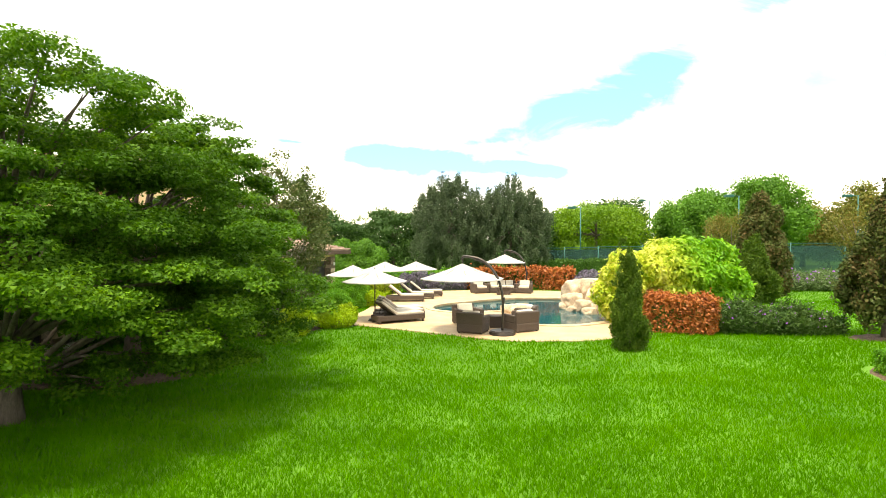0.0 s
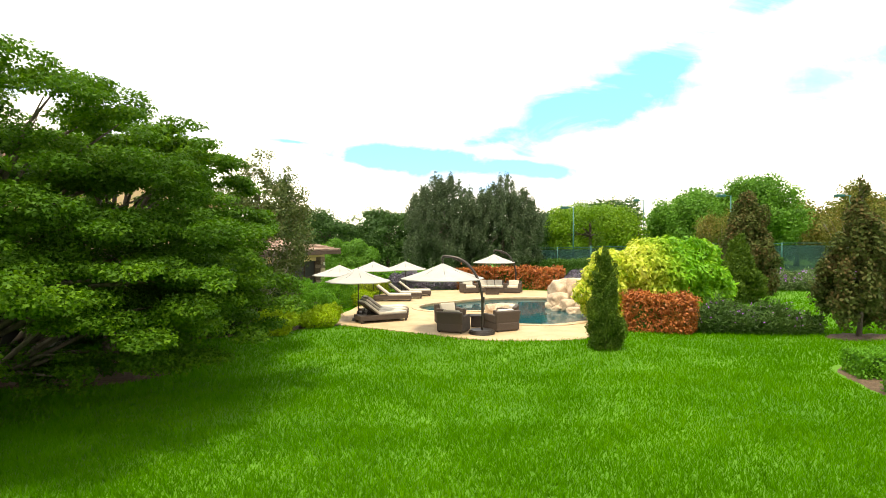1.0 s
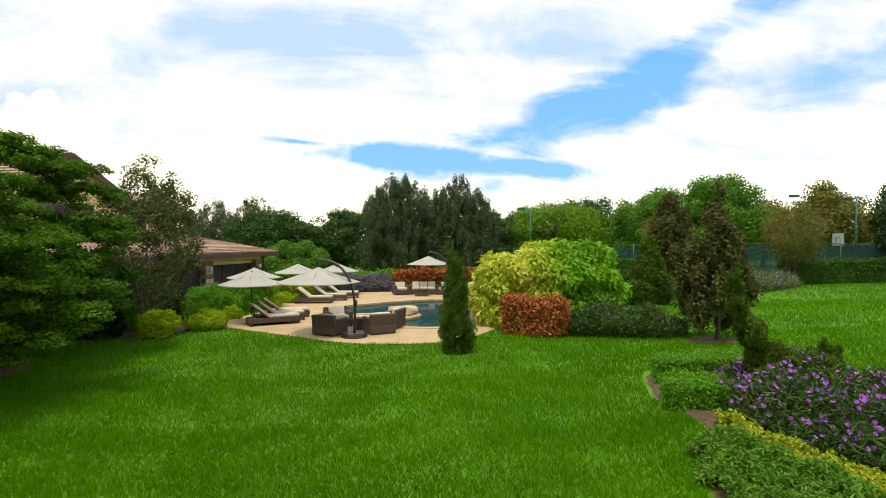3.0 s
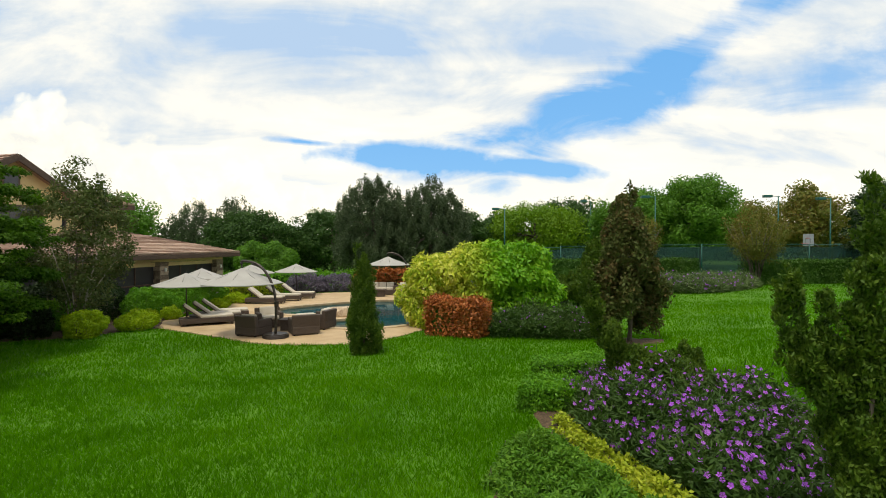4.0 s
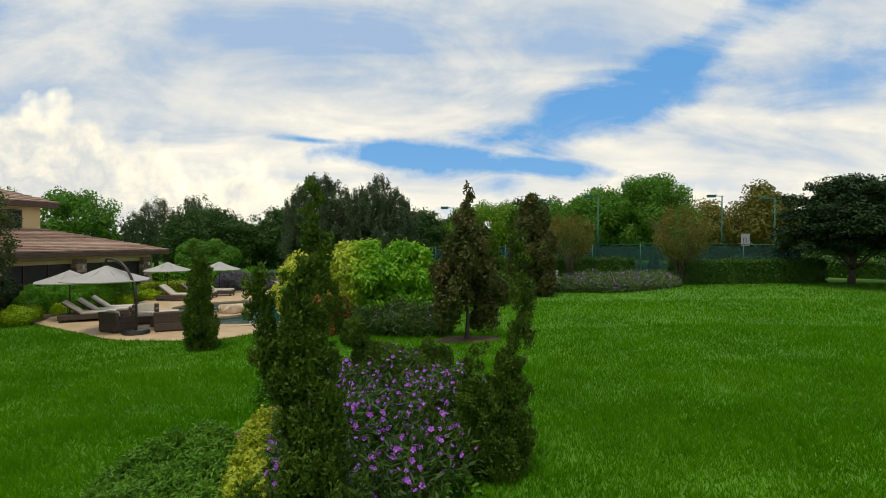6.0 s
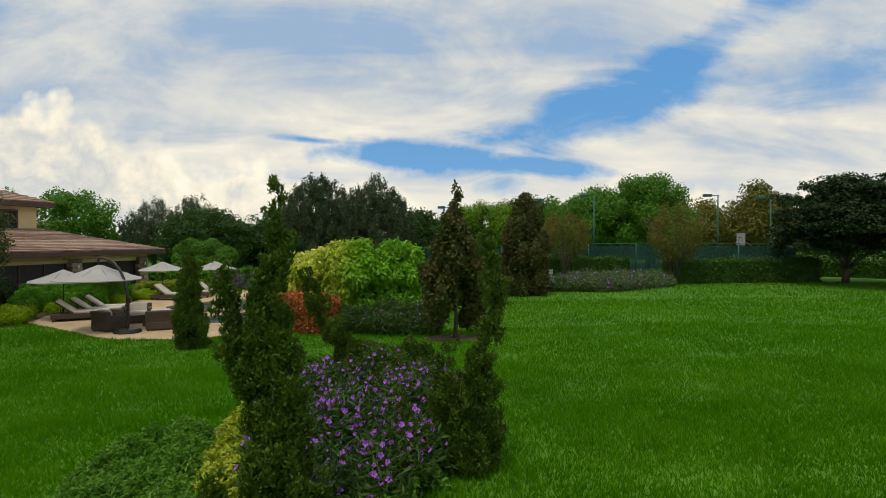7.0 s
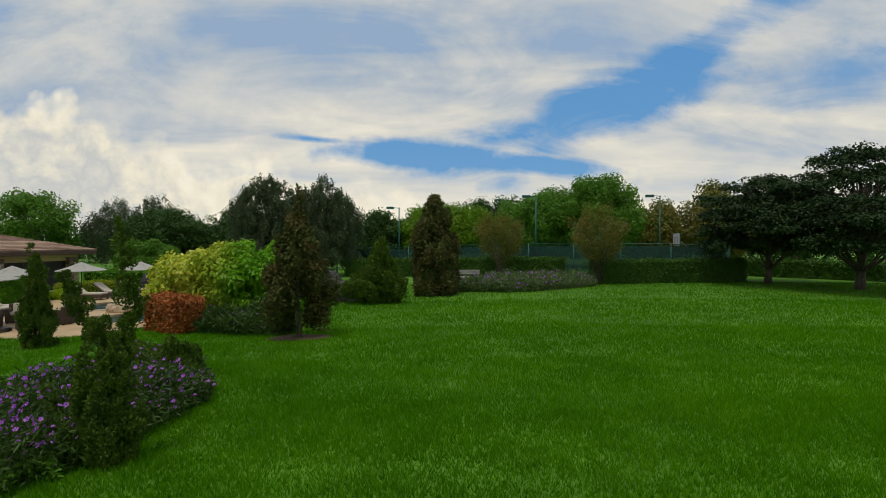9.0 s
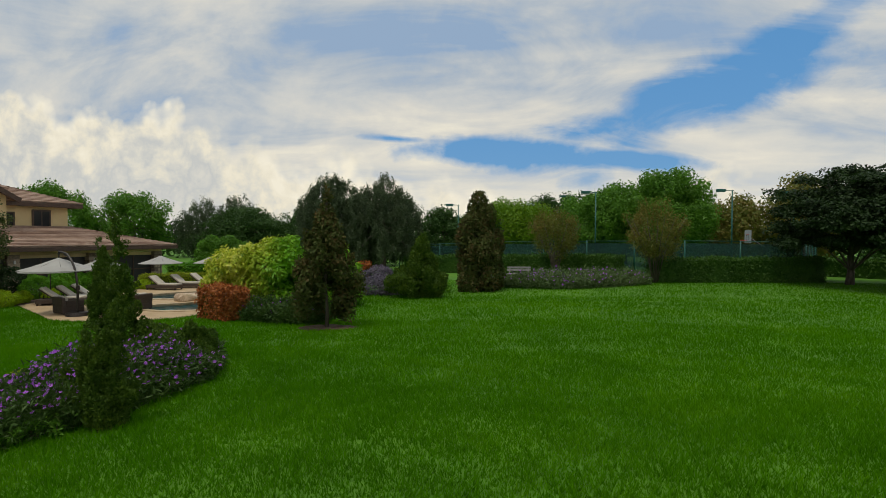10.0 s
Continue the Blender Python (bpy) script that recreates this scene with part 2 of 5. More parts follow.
M["hedge"] = leaf_material("hedge_leaf", greens((0.024, 0.076, 0.008), (0.046, 0.12, 0.012), (0.088, 0.175, 0.018)), 0.55, 0.3, 0.6)
M["ruellia"] = leaf_material("ruellia_leaf", greens((0.02, 0.055, 0.008), (0.04, 0.092, 0.013), (0.085, 0.145, 0.028)), 0.55, 0.25, 0.9)
# a darker copy of the dark leaf: its colour stands in for shade
M["shade"] = leaf_material("shade_tinted_leaf", greens((0.008, 0.022, 0.005), (0.016, 0.04, 0.008), (0.036, 0.07, 0.014)), 0.6, 0.2, 0.3)
M["mound"] = leaf_material("mound_leaf", greens((0.05, 0.095, 0.03), (0.10, 0.165, 0.05), (0.17, 0.22, 0.09)), 0.6, 0.25, 0.5)
M["juniper"] = leaf_material("juniper_leaf", greens((0.045, 0.14, 0.009), (0.09, 0.23, 0.016), (0.18, 0.34, 0.03)), 0.55, 0.36, 1.6)
M["lavender"] = leaf_material("lavender_leaf", greens((0.07, 0.08, 0.07), (0.15, 0.13, 0.18), (0.25, 0.21, 0.28)), 0.6, 0.25, 0.9)
M["petal"] = leaf_material("purple_petal", greens((0.32, 0.06, 0.58), (0.47, 0.12, 0.74), (0.62, 0.26, 0.84)), 0.5, 0.35, 0.7)
M["myrtle"] = leaf_material("myrtle_leaf", [(0.05, (0.08, 0.135, 0.016)), (0.5, (0.16, 0.17, 0.03)), (0.95, (0.26, 0.17, 0.042))], 0.55, 0.42, 0.5)
M["bark"] = surface("bark", (0.05, 0.038, 0.028), (0.15, 0.12, 0.095), 9, 0.9, 0, 0.8, 50, stretch=(1, 1, 0.3))
M["greybark"] = surface("grey_bark", (0.14, 0.13, 0.11), (0.34, 0.32, 0.28), 9, 0.9, 0, 0.6, 50, stretch=(1, 1, 0.3))
M["mulch"] = surface("mulch", (0.035, 0.021, 0.012), (0.14, 0.088, 0.05), 14, 0.95, 0, 1.0, 60)
M["travertine"] = surface("travertine", (0.34, 0.225, 0.115), (0.50, 0.365, 0.215), 1.2, 0.7, 0, 0.15, 22, 0.25)
M["coping"] = surface("coping_stone", (0.34, 0.24, 0.13), (0.52, 0.39, 0.24), 3, 0.6, 0, 0.2, 30, 0.2)
M["plaster"] = surface("pool_plaster", (0.06, 0.22, 0.24), (0.10, 0.30, 0.31), 1.5, 0.6, 0, 0.05, 30)
M["boulder"] = surface("boulder_stone", (0.24, 0.15, 0.09), (0.68, 0.55, 0.40), 1.6, 0.85, 0, 0.7, 16)
M["wicker"] = surface("wicker", (0.03, 0.02, 0.014), (0.09, 0.062, 0.045), 60, 0.7, 0, 0.9, 160)
M["cushion"] = surface("cushion_cloth", (0.42, 0.37, 0.30), (0.55, 0.50, 0.42), 3, 0.9, 0, 0.15, 120)
M["canvas"] = surface("canvas", (0.30, 0.29, 0.27), (0.38, 0.37, 0.35), 1.5, 0.9, 0, 0.1, 80)
M["metal"] = surface("dark_metal", (0.035, 0.028, 0.024), (0.07, 0.058, 0.05), 8, 0.4, 0.6, 0.05, 60)
M["greenmetal"] = surface("green_metal", (0.008, 0.075, 0.062), (0.016, 0.12, 0.10), 3, 0.5, 0.1, 0.05, 40)
M["stucco"] = surface("stucco", (0.62, 0.47, 0.24), (0.74, 0.58, 0.32), 1.0, 0.9, 0, 0.3, 50)
M["trimwood"] = surface("dark_trim", (0.05, 0.028, 0.018), (0.11, 0.065, 0.045), 6, 0.6, 0, 0.2, 50)
M["rooftile"] = surface("clay_tile", (0.26, 0.16, 0.115), (0.50, 0.36, 0.28), 1.2, 0.8, 0, 0.4, 25, 0.3)
M["fieldstone"] = surface("fieldstone", (0.14, 0.10, 0.075), (0.46, 0.36, 0.27), 5, 0.9, 0, 0.6, 25, 0.5)
M["screen"] = surface("screen_mesh", (0.012, 0.012, 0.014), (0.03, 0.03, 0.032), 2, 0.5, 0, 0.1, 90)
M["white"] = surface("white_paint", (0.62, 0.62, 0.60), (0.80, 0.80, 0.78), 4, 0.6, 0, 0.1, 60)
M["board"] = surface("board_paint", (0.30, 0.33, 0.37), (0.42, 0.45, 0.5), 4, 0.5, 0, 0.1, 60)
M["court"] = surface("court_paint", (0.03, 0.10, 0.07), (0.05, 0.15, 0.10), 1, 0.8, 0, 0.1, 40)
M["concrete"] = surface("concrete", (0.22, 0.21, 0.20), (0.36, 0.35, 0.33), 3, 0.9, 0, 0.3, 40)
M["red"] = surface("red_paint", (0.5, 0.03, 0.02), (0.62, 0.05, 0.03), 4, 0.5, 0, 0.05, 60)


def windscreen_material():
    m, nt, p = base_material("windscreen", 0.8)
    tc = nt.nodes.new("ShaderNodeTexCoord").outputs["Object"]
    n = noise_node(nt, tc, 0.8, 4)
    nt.links.new(ramp_node(nt, n, [(0.3, (0.005, 0.044, 0.035)), (0.7, (0.009, 0.068, 0.054))]), p.inputs["Base Color"])
    p.inputs["Alpha"].default_value = 0.6
    return m


def water_material():
    m, nt, p = base_material("pool_water", 0.03)
    tc = nt.nodes.new("ShaderNodeTexCoord").outputs["Object"]
    n = noise_node(nt, tc, 1.6, 3)
    nt.links.new(ramp_node(nt, n, [(0.3, (0.005, 0.055, 0.068)), (0.7, (0.010, 0.085, 0.098))]), p.inputs["Base Color"])
    p.inputs["IOR"].default_value = 1.33
    p.inputs["Specular IOR Level"].default_value = 0.25
    p.inputs["Alpha"].default_value = 0.88
    b = nt.nodes.new("ShaderNodeBump")
    b.inputs["Strength"].default_value, b.inputs["Distance"].default_value = 0.12, 0.03
    nt.links.new(noise_node(nt, tc, 3.0, 3), b.inputs["Height"])
    nt.links.new(b.outputs[0], p.inputs["Normal"])
    return m


def glass_material():
    m, nt, p = base_material("window_glass", 0.05)
    p.inputs["Base Color"].default_value = (0.03, 0.03, 0.035, 1)
    p.inputs["Specular IOR Level"].default_value = 0.6
    return m


M["windscreen"], M["water"], M["glass"] = windscreen_material(), water_material(), glass_material()

# ---- mesh tools ----
rng = np.random.default_rng(7)


def part(name, bm, material, parent=None, label="", smooth=False):
    """Links a bmesh as one mesh object, under a thing or a part."""
    me = bpy.data.meshes.new(name)
    if smooth:
        for f in bm.faces:
            f.smooth = True
    bm.to_mesh(me)
    bm.free()
    me.materials.append(material)
    ob = new(name, me)
    ob.parent = parent
    if label:
        ob["label"] = label
    return ob


def empty(name, x=0.0, y=0.0, z=0.0, turn=0.0):
    e = new(name)
    e.empty_display_size = 0.2
    e.matrix_world = pose(x, y, z, 0, 0, turn)
    return e


def quads_mesh(name, verts, material, parent=None, label="", corners=4, smooth=False):
    """A mesh of loose faces, each with its own corners; verts is (n, corners, 3)."""
    n = len(verts)
    me = bpy.data.meshes.new(name)
    me.vertices.add(n * corners)
    me.vertices.foreach_set("co", np.ascontiguousarray(verts, dtype=np.float32).reshape(-1))
    me.loops.add(n * corners)
    me.loops.foreach_set("vertex_index", np.arange(n * corners, dtype=np.int32))
    me.polygons.add(n)
    me.polygons.foreach_set("loop_start", np.arange(0, n * corners, corners, dtype=np.int32))
    me.update(calc_edges=True)
    me.materials.append(material)
    ob = new(name, me)
    ob.parent = parent
    if label:
        ob["label"] = label
    return ob


def box(bm, sx, sy, sz, m=None, bevel=0.0):
    r = bmesh.ops.create_cube(bm, size=1.0, matrix=(m or Matrix()) @ Matrix.Diagonal((sx, sy, sz, 1)))
    if bevel:
        edges = list({e for v in r["verts"] for e in v.link_edges})
        bmesh.ops.bevel(bm, geom=edges, offset=bevel, segments=2, affect="EDGES", profile=0.6)
    return bm


def box_part(name, size, m, material, parent, label="", bevel=0.01):
    return part(name, box(bmesh.new(), *size, m, bevel), material, parent, label)


def tube(bm, points, radii, sides=8):
    """A tapered tube along points."""
    rings = []
    pts = [Vector(p) for p in points]
    for i, p in enumerate(pts):
        d = (pts[min(i + 1, len(pts) - 1)] - pts[max(i - 1, 0)]).normalized()
        a = d.orthogonal().normalized() if abs(d.z) > 0.95 else d.cross(Vector((0, 0, 1))).normalized()
        b = d.cross(a)
        rings.append([bm.verts.new(p + radii[i] * (math.cos(k * 2 * math.pi / sides) * a + math.sin(k * 2 * math.pi / sides) * b)) for k in range(sides)])
    for r0, r1 in zip(rings, rings[1:]):
        for k in range(sides):
            bm.faces.new((r0[k], r0[(k + 1) % sides], r1[(k + 1) % sides], r1[k]))
    bm.faces.new(rings[0][::-1])
    bm.faces.new(rings[-1])
    return bm


def tube_part(name, points, radii, material, parent, sides=8, label=""):
    bm = tube(bmesh.new(), points, radii, sides)
    bmesh.ops.recalc_face_normals(bm, faces=bm.faces)
    return part(name, bm, material, parent, label, True)


def curve(points, steps=6, closed=True):
    """Points of a smooth line through the given ones."""
    pts, out = [np.array(p, float) for p in points], []
    n = len(pts)
    for i in range(n if closed else n - 1):
        p0, p1, p2, p3 = (pts[(i + k) % n] if closed else pts[min(max(i + k, 0), n - 1)] for k in (-1, 0, 1, 2))
        for s in range(steps):
            t = s / steps
            out.append(0.5 * (2 * p1 + (p2 - p0) * t + (2 * p0 - 5 * p1 + 4 * p2 - p3) * t * t + (3 * p1 - p0 - 3 * p2 + p3) * t ** 3))
    if not closed:
        out.append(pts[-1])
    return np.array(out)


def inside(poly, x, y):
    """Which of the points lie within the outline."""
    x, y = np.asarray(x, float), np.asarray(y, float)
    hit = np.zeros(x.shape, bool)
    for (x0, y0), (x1, y1) in zip(poly, np.roll(poly, -1, 0)):
        c = (y0 > y) != (y1 > y)
        hit ^= c & (x < (x1 - x0) * (y - y0) / (y1 - y0 + 1e-12) + x0)
    return hit


def far_from(poly, x, y):
    """Distance from the points to the outline."""
    x, y = np.asarray(x, float), np.asarray(y, float)
    best = np.full(x.shape, 1e9)
    for (x0, y0), (x1, y1) in zip(poly, np.roll(poly, -1, 0)):
        dx, dy = x1 - x0, y1 - y0
        t = np.clip(((x - x0) * dx + (y - y0) * dy) / (dx * dx + dy * dy + 1e-12), 0, 1)
        best = np.minimum(best, np.hypot(x - x0 - t * dx, y - y0 - t * dy))
    return best


def unit(v):
    return v / np.maximum(np.linalg.norm(v, axis=-1, keepdims=True), 1e-9)


def leaf_quads(pos, out, length, width, spread=0.7, along=None, fold=0.25):
    """Leaves as folded four-cornered blades at pos, facing about out; along: the way they point."""
    n = len(pos)
    nor = unit(out + spread * rng.normal(size=(n, 3)))
    way = rng.normal(size=(n, 3)) if along is None else along + 0.45 * rng.normal(size=(n, 3))
    way = unit(way - (way * nor).sum(1, keepdims=True) * nor)
    side = np.cross(nor, way)
    L = (length * rng.uniform(0.65, 1.25, n))[:, None]
    W = (width * rng.uniform(0.7, 1.2, n))[:, None]
    mid = pos + way * L * 0.5
    return np.stack([pos, mid - side * W * 0.5 + nor * W * fold, pos + way * L, mid + side * W * 0.5 + nor * W * fold], 1)


def blob_points(blobs, n, thick=0.25, keep_under=1.0):
    """Points in the outer shell of a cluster of ellipsoids, and the way out of it. blobs: rows of centre and radii."""
    b = np.asarray(blobs, float)
    area = (b[:, 3] * b[:, 4] + b[:, 3] * b[:, 5] + b[:, 4] * b[:, 5])
    pos, out = np.empty((0, 3)), np.empty((0, 3))
    while len(pos) < n:
        k = rng.choice(len(b), int(n * 1.3) + 50, p=area / area.sum())
        d = unit(rng.normal(size=(len(k), 3)))
        if keep_under < 1.0:
            low = (d[:, 2] < -0.1) & (rng.random(len(k)) > keep_under)
            k, d = k[~low], d[~low]
        r = 1 - thick * rng.random(len(k)) ** 1.5
        p = b[k, :3] + d * b[k, 3:] * r[:, None]
        o = unit(d / b[k, 3:])
        bad = np.zeros(len(k), bool)
        if len(b) < 400:
            for row in b:
                bad |= (((p - row[:3]) / row[3:]) ** 2).sum(1) < (0.72 if thick < 0.6 else 0.0)
        pos, out = np.concatenate([pos, p[~bad]]), np.concatenate([out, o[~bad]])
    return pos[:n], out[:n]


def lumps(centre, radii, count, size, flat=1.0, low=-0.3):
    """Smaller clumps set over the surface of a larger ellipsoid, for an uneven outline."""
    c, r = np.array(centre, float), np.array(radii, float)
    d = unit(rng.normal(size=(count * 3, 3)))
    d = d[d[:, 2] > low][:count]
    s = size * rng.uniform(0.6, 1.3, len(d))
    p = c + d * (r * rng.uniform(0.72, 1.06, (len(d), 1)) - 0.5 * s[:, None] * np.array([1, 1, flat]))
    return np.concatenate([p, np.stack([s, s, s * flat], 1)], 1)

# ---- ground, deck and pool ----
DECK = curve([(-2.8, 19.7), (-1.7, 19.05), (0.4, 17.75), (1.8, 16.9), (3.4, 16.7), (5.2, 17.0), (6.2, 18.2), (7.1, 19.7), (8.4, 20.8), (9.2, 23), (9.4, 27), (9.2, 31), (8.2, 33.6),
              (4, 34.6), (0, 34.2), (-2.8, 32.4), (-3.8, 29.5), (-3.5, 26.6), (-3.6, 24), (-4.0, 21.8), (-3.7, 20.4)], 5)
POOL = curve([(-0.5, 25.2), (-0.1, 24.2), (0.9, 23.7), (2.2, 24.0), (3.4, 24.1), (4.0, 23.3), (3.6, 22.4), (2.9, 21.8), (2.7, 21.0), (3.4, 20.15), (4.6, 19.9), (5.6, 20.3), (6.7, 21.3), (7.2, 22.8),
              (7.2, 25), (7.6, 27.6), (6.9, 29.3), (5.2, 29.7), (3.2, 29.2), (1.3, 27.8), (-0.1, 26.5)], 5)
BED = curve([(8.5, 6.0), (8.95, 7.4), (9.55, 8.5), (9.6, 9.6), (9.4, 10.5), (9.6, 11.6), (10.0, 12.7), (11.0, 13.0), (12.2, 12.2), (13.2, 10.6), (13.6, 9.4), (13.5, 8.0), (13.2, 6.4), (12.9, 4.9), (12.2, 3.9), (11.0, 3.7), (9.5, 4.5)], 4)


def ground_height(x, y):
    """The lawn: it rises gently to the right, with faint swells, and meets the deck nearly flush."""
    x, y = np.asarray(x, float), np.asarray(y, float)
    z = -0.2 + 0.03 * np.clip(x - 2, 0, 20) + 0.05 * np.sin(x * 0.33 + 1.0) * np.sin(y * 0.41) * np.exp(-((x - 22) / 22) ** 2)
    s = np.clip(1 - far_from(DECK, x, y) / 3.0, 0, 1)
    s = s * s * (3 - 2 * s)
    return z * (1 - s) + (-0.03) * s


def gz(x, y):
    return float(ground_height(np.array([x]), np.array([y]))[0])


def make_ground():
    gx = np.concatenate([-np.geomspace(1600, 30, 14), np.arange(-28, 58, 0.5), np.geomspace(60, 1600, 14)])
    gy = np.concatenate([-np.geomspace(1600, 14, 14), np.arange(-12, 60, 0.5), np.geomspace(62, 2500, 16)])
    X, Y = np.meshgrid(gx, gy)
    Z = ground_height(X.ravel(), Y.ravel())
    sunk = inside(DECK, X.ravel(), Y.ravel()) & (far_from(DECK, X.ravel(), Y.ravel()) > 0.4)
    Z[sunk] = -2.4
    nx, ny = len(gx), len(gy)
    v = np.stack([X.ravel(), Y.ravel(), Z], 1)
    i = np.arange(nx * ny).reshape(ny, nx)
    f = np.stack([i[:-1, :-1].ravel(), i[:-1, 1:].ravel(), i[1:, 1:].ravel(), i[1:, :-1].ravel()], 1)
    me = bpy.data.meshes.new("ground")
    me.from_pydata(v.tolist(), [], f.tolist())
    me.materials.append(M["turf"])
    tagged(new("ground", me), "wide green lawn rising gently beside the pool deck", "lawn", kind="structure")


make_ground()


def ring_loop(bm, pts, z):
    vs = [bm.verts.new((p[0], p[1], z)) for p in pts]
    return vs, [bm.edges.new((a, b)) for a, b in zip(vs, vs[1:] + vs[:1])]


def make_deck():
    deck = empty("pool_deck")
    tagged(deck, "pale cream travertine pool deck with curved edge", "deck", kind="structure")
    bm = bmesh.new()
    _, e0 = ring_loop(bm, DECK, 0.0)
    inner = POOL + 0.0
    _, e1 = ring_loop(bm, inner, 0.0)
    bmesh.ops.triangle_fill(bm, edges=e0 + e1, use_beauty=True)
    for poly, low in ((DECK, -0.5), (inner, -0.2)):
        a = [bm.verts.new((p[0], p[1], 0.0)) for p in poly]
        b = [bm.verts.new((p[0], p[1], low)) for p in poly]
        for k in range(len(a)):
            j = (k + 1) % len(a)
            bm.faces.new((a[k], a[j], b[j], b[k]))
    bmesh.ops.recalc_face_normals(bm, faces=bm.faces)
    part("slab", bm, M["travertine"], deck)
    # basin
    bm = bmesh.new()
    top = [bm.verts.new((p[0], p[1], -0.19)) for p in POOL]
    low = [bm.verts.new((p[0], p[1], -1.6)) for p in POOL]
    for k in range(len(top)):
        j = (k + 1) % len(top)
        bm.faces.new((top[k], low[k], low[j], top[j]))
    edges = [bm.edges.get((low[k], low[(k + 1) % len(low)])) for k in range(len(low))]
    bmesh.ops.triangle_fill(bm, edges=edges, use_beauty=True)
    tagged(part("pool_basin", bm, M["plaster"]), "blue-green plastered pool basin sunk in the deck", "swimming pool", kind="structure")
    bm = bmesh.new()
    _, e = ring_loop(bm, POOL, -0.10)
    bmesh.ops.triangle_fill(bm, edges=e, use_beauty=True)
    bmesh.ops.recalc_face_normals(bm, faces=bm.faces)
    if sum(f.normal.z for f in bm.faces) < 0:
        bmesh.ops.reverse_faces(bm, faces=bm.faces)
    tagged(part("water", bm, M["water"]), "still teal pool water with faint ripples", "water", kind="structure")
    return deck


deck = make_deck()


def make_mulch(name, outline, label, lift=0.035):
    """A bed of bark that follows the lawn."""
    c = outline.mean(0)
    bm = bmesh.new()
    rings = []
    for s in np.linspace(0.02, 1, 9):
        pts = c + (outline - c) * s
        zz = ground_height(pts[:, 0], pts[:, 1]) + (lift if s < 0.99 else -0.03) + 0.02 * rng.random(len(pts))
        rings.append([bm.verts.new((p[0], p[1], z)) for p, z in zip(pts, zz)])
    bm.faces.new(rings[0])
    for a, b in zip(rings, rings[1:]):
        for k in range(len(a)):
            j = (k + 1) % len(a)
            bm.faces.new((a[k], b[k], b[j], a[j]))
    bmesh.ops.recalc_face_normals(bm, faces=bm.faces)
    return tagged(part(name, bm, M["mulch"]), label, "mulch bed", kind="structure")


make_mulch("mulch_bed", BED, "reddish-brown bark mulch under the flower bed")


def circle(x, y, rx, ry=None, n=24):
    a = np.linspace(0, 2 * math.pi, n, endpoint=False)
    return np.stack([x + rx * np.cos(a), y + (ry or rx) * np.sin(a)], 1) + rng.normal(size=(n, 2)) * 0.05


MULCH_LEFT = circle(-8.6, 13.6, 2.6, 1.9)
make_mulch("mulch_bed", MULCH_LEFT, "reddish-brown bark mulch round the tree trunks")
MULCH_MAG = circle(13.6, 16.4, 1.1, 0.6)
make_mulch("mulch_bed", MULCH_MAG, "bare brown soil ring under the young magnolia")
BORDER = curve([(-11, 17.6), (-8, 17.9), (-5.9, 18.7), (-4.2, 19.5), (-3.1, 20.2), (-4.3, 23), (-4.2, 27), (-5.2, 32), (-9, 27), (-10, 22)], 4)
make_mulch("mulch_bed", BORDER, "brown bark mulch under the shrub border")


# ---- plants ----
def plant(name, x, y, label, category, group="", turn=0.0, z=None):
    return tagged(empty(name, x, y, gz(x, y) if z is None else z, turn), label, category, group)


def trunk(parent, height, r0, lean=(0, 0), limbs=(), name="trunk", sides=9):
    """A tapered trunk, with limbs given as end points, in one mesh."""
    bm = bmesh.new()
    n = 6
    pts = [(lean[0] * (k / n) ** 1.3 * height + 0.04 * math.sin(k * 2.1), lean[1] * (k / n) ** 1.3 * height + 0.04 * math.cos(k * 1.7), height * k / n - 0.05) for k in range(n + 1)]
    tube(bm, pts, [r0 * (1.35 if k == 0 else 1 - 0.5 * k / n) for k in range(n + 1)], sides)
    for start, end, r in limbs:
        a = Vector(pts[max(1, min(n, int(start * n)))])
        b = Vector(end)
        mid = (a + b) / 2 + Vector((0, 0, 0.12 * (b - a).length))
        tube(bm, [a, (a + mid) / 2, mid, (mid + b) / 2, b], [r, r * 0.8, r * 0.6, r * 0.4, r * 0.15], 6)
    bmesh.ops.recalc_face_normals(bm, faces=bm.faces)
    return part(name, bm, M["bark"], parent, "", True)


def leaf_crown(parent, pos, out, leaf, wide, spread, along, mat, far):
    """The crown's leaves: folded blades near by, three-cornered ones far off."""
    q = leaf_quads(pos, out, leaf, leaf * wide * (1.5 if far else 1.0), spread, along)
    return quads_mesh("crown", q[:, 1:] if far else q, M[mat], parent, corners=3 if far else 4)


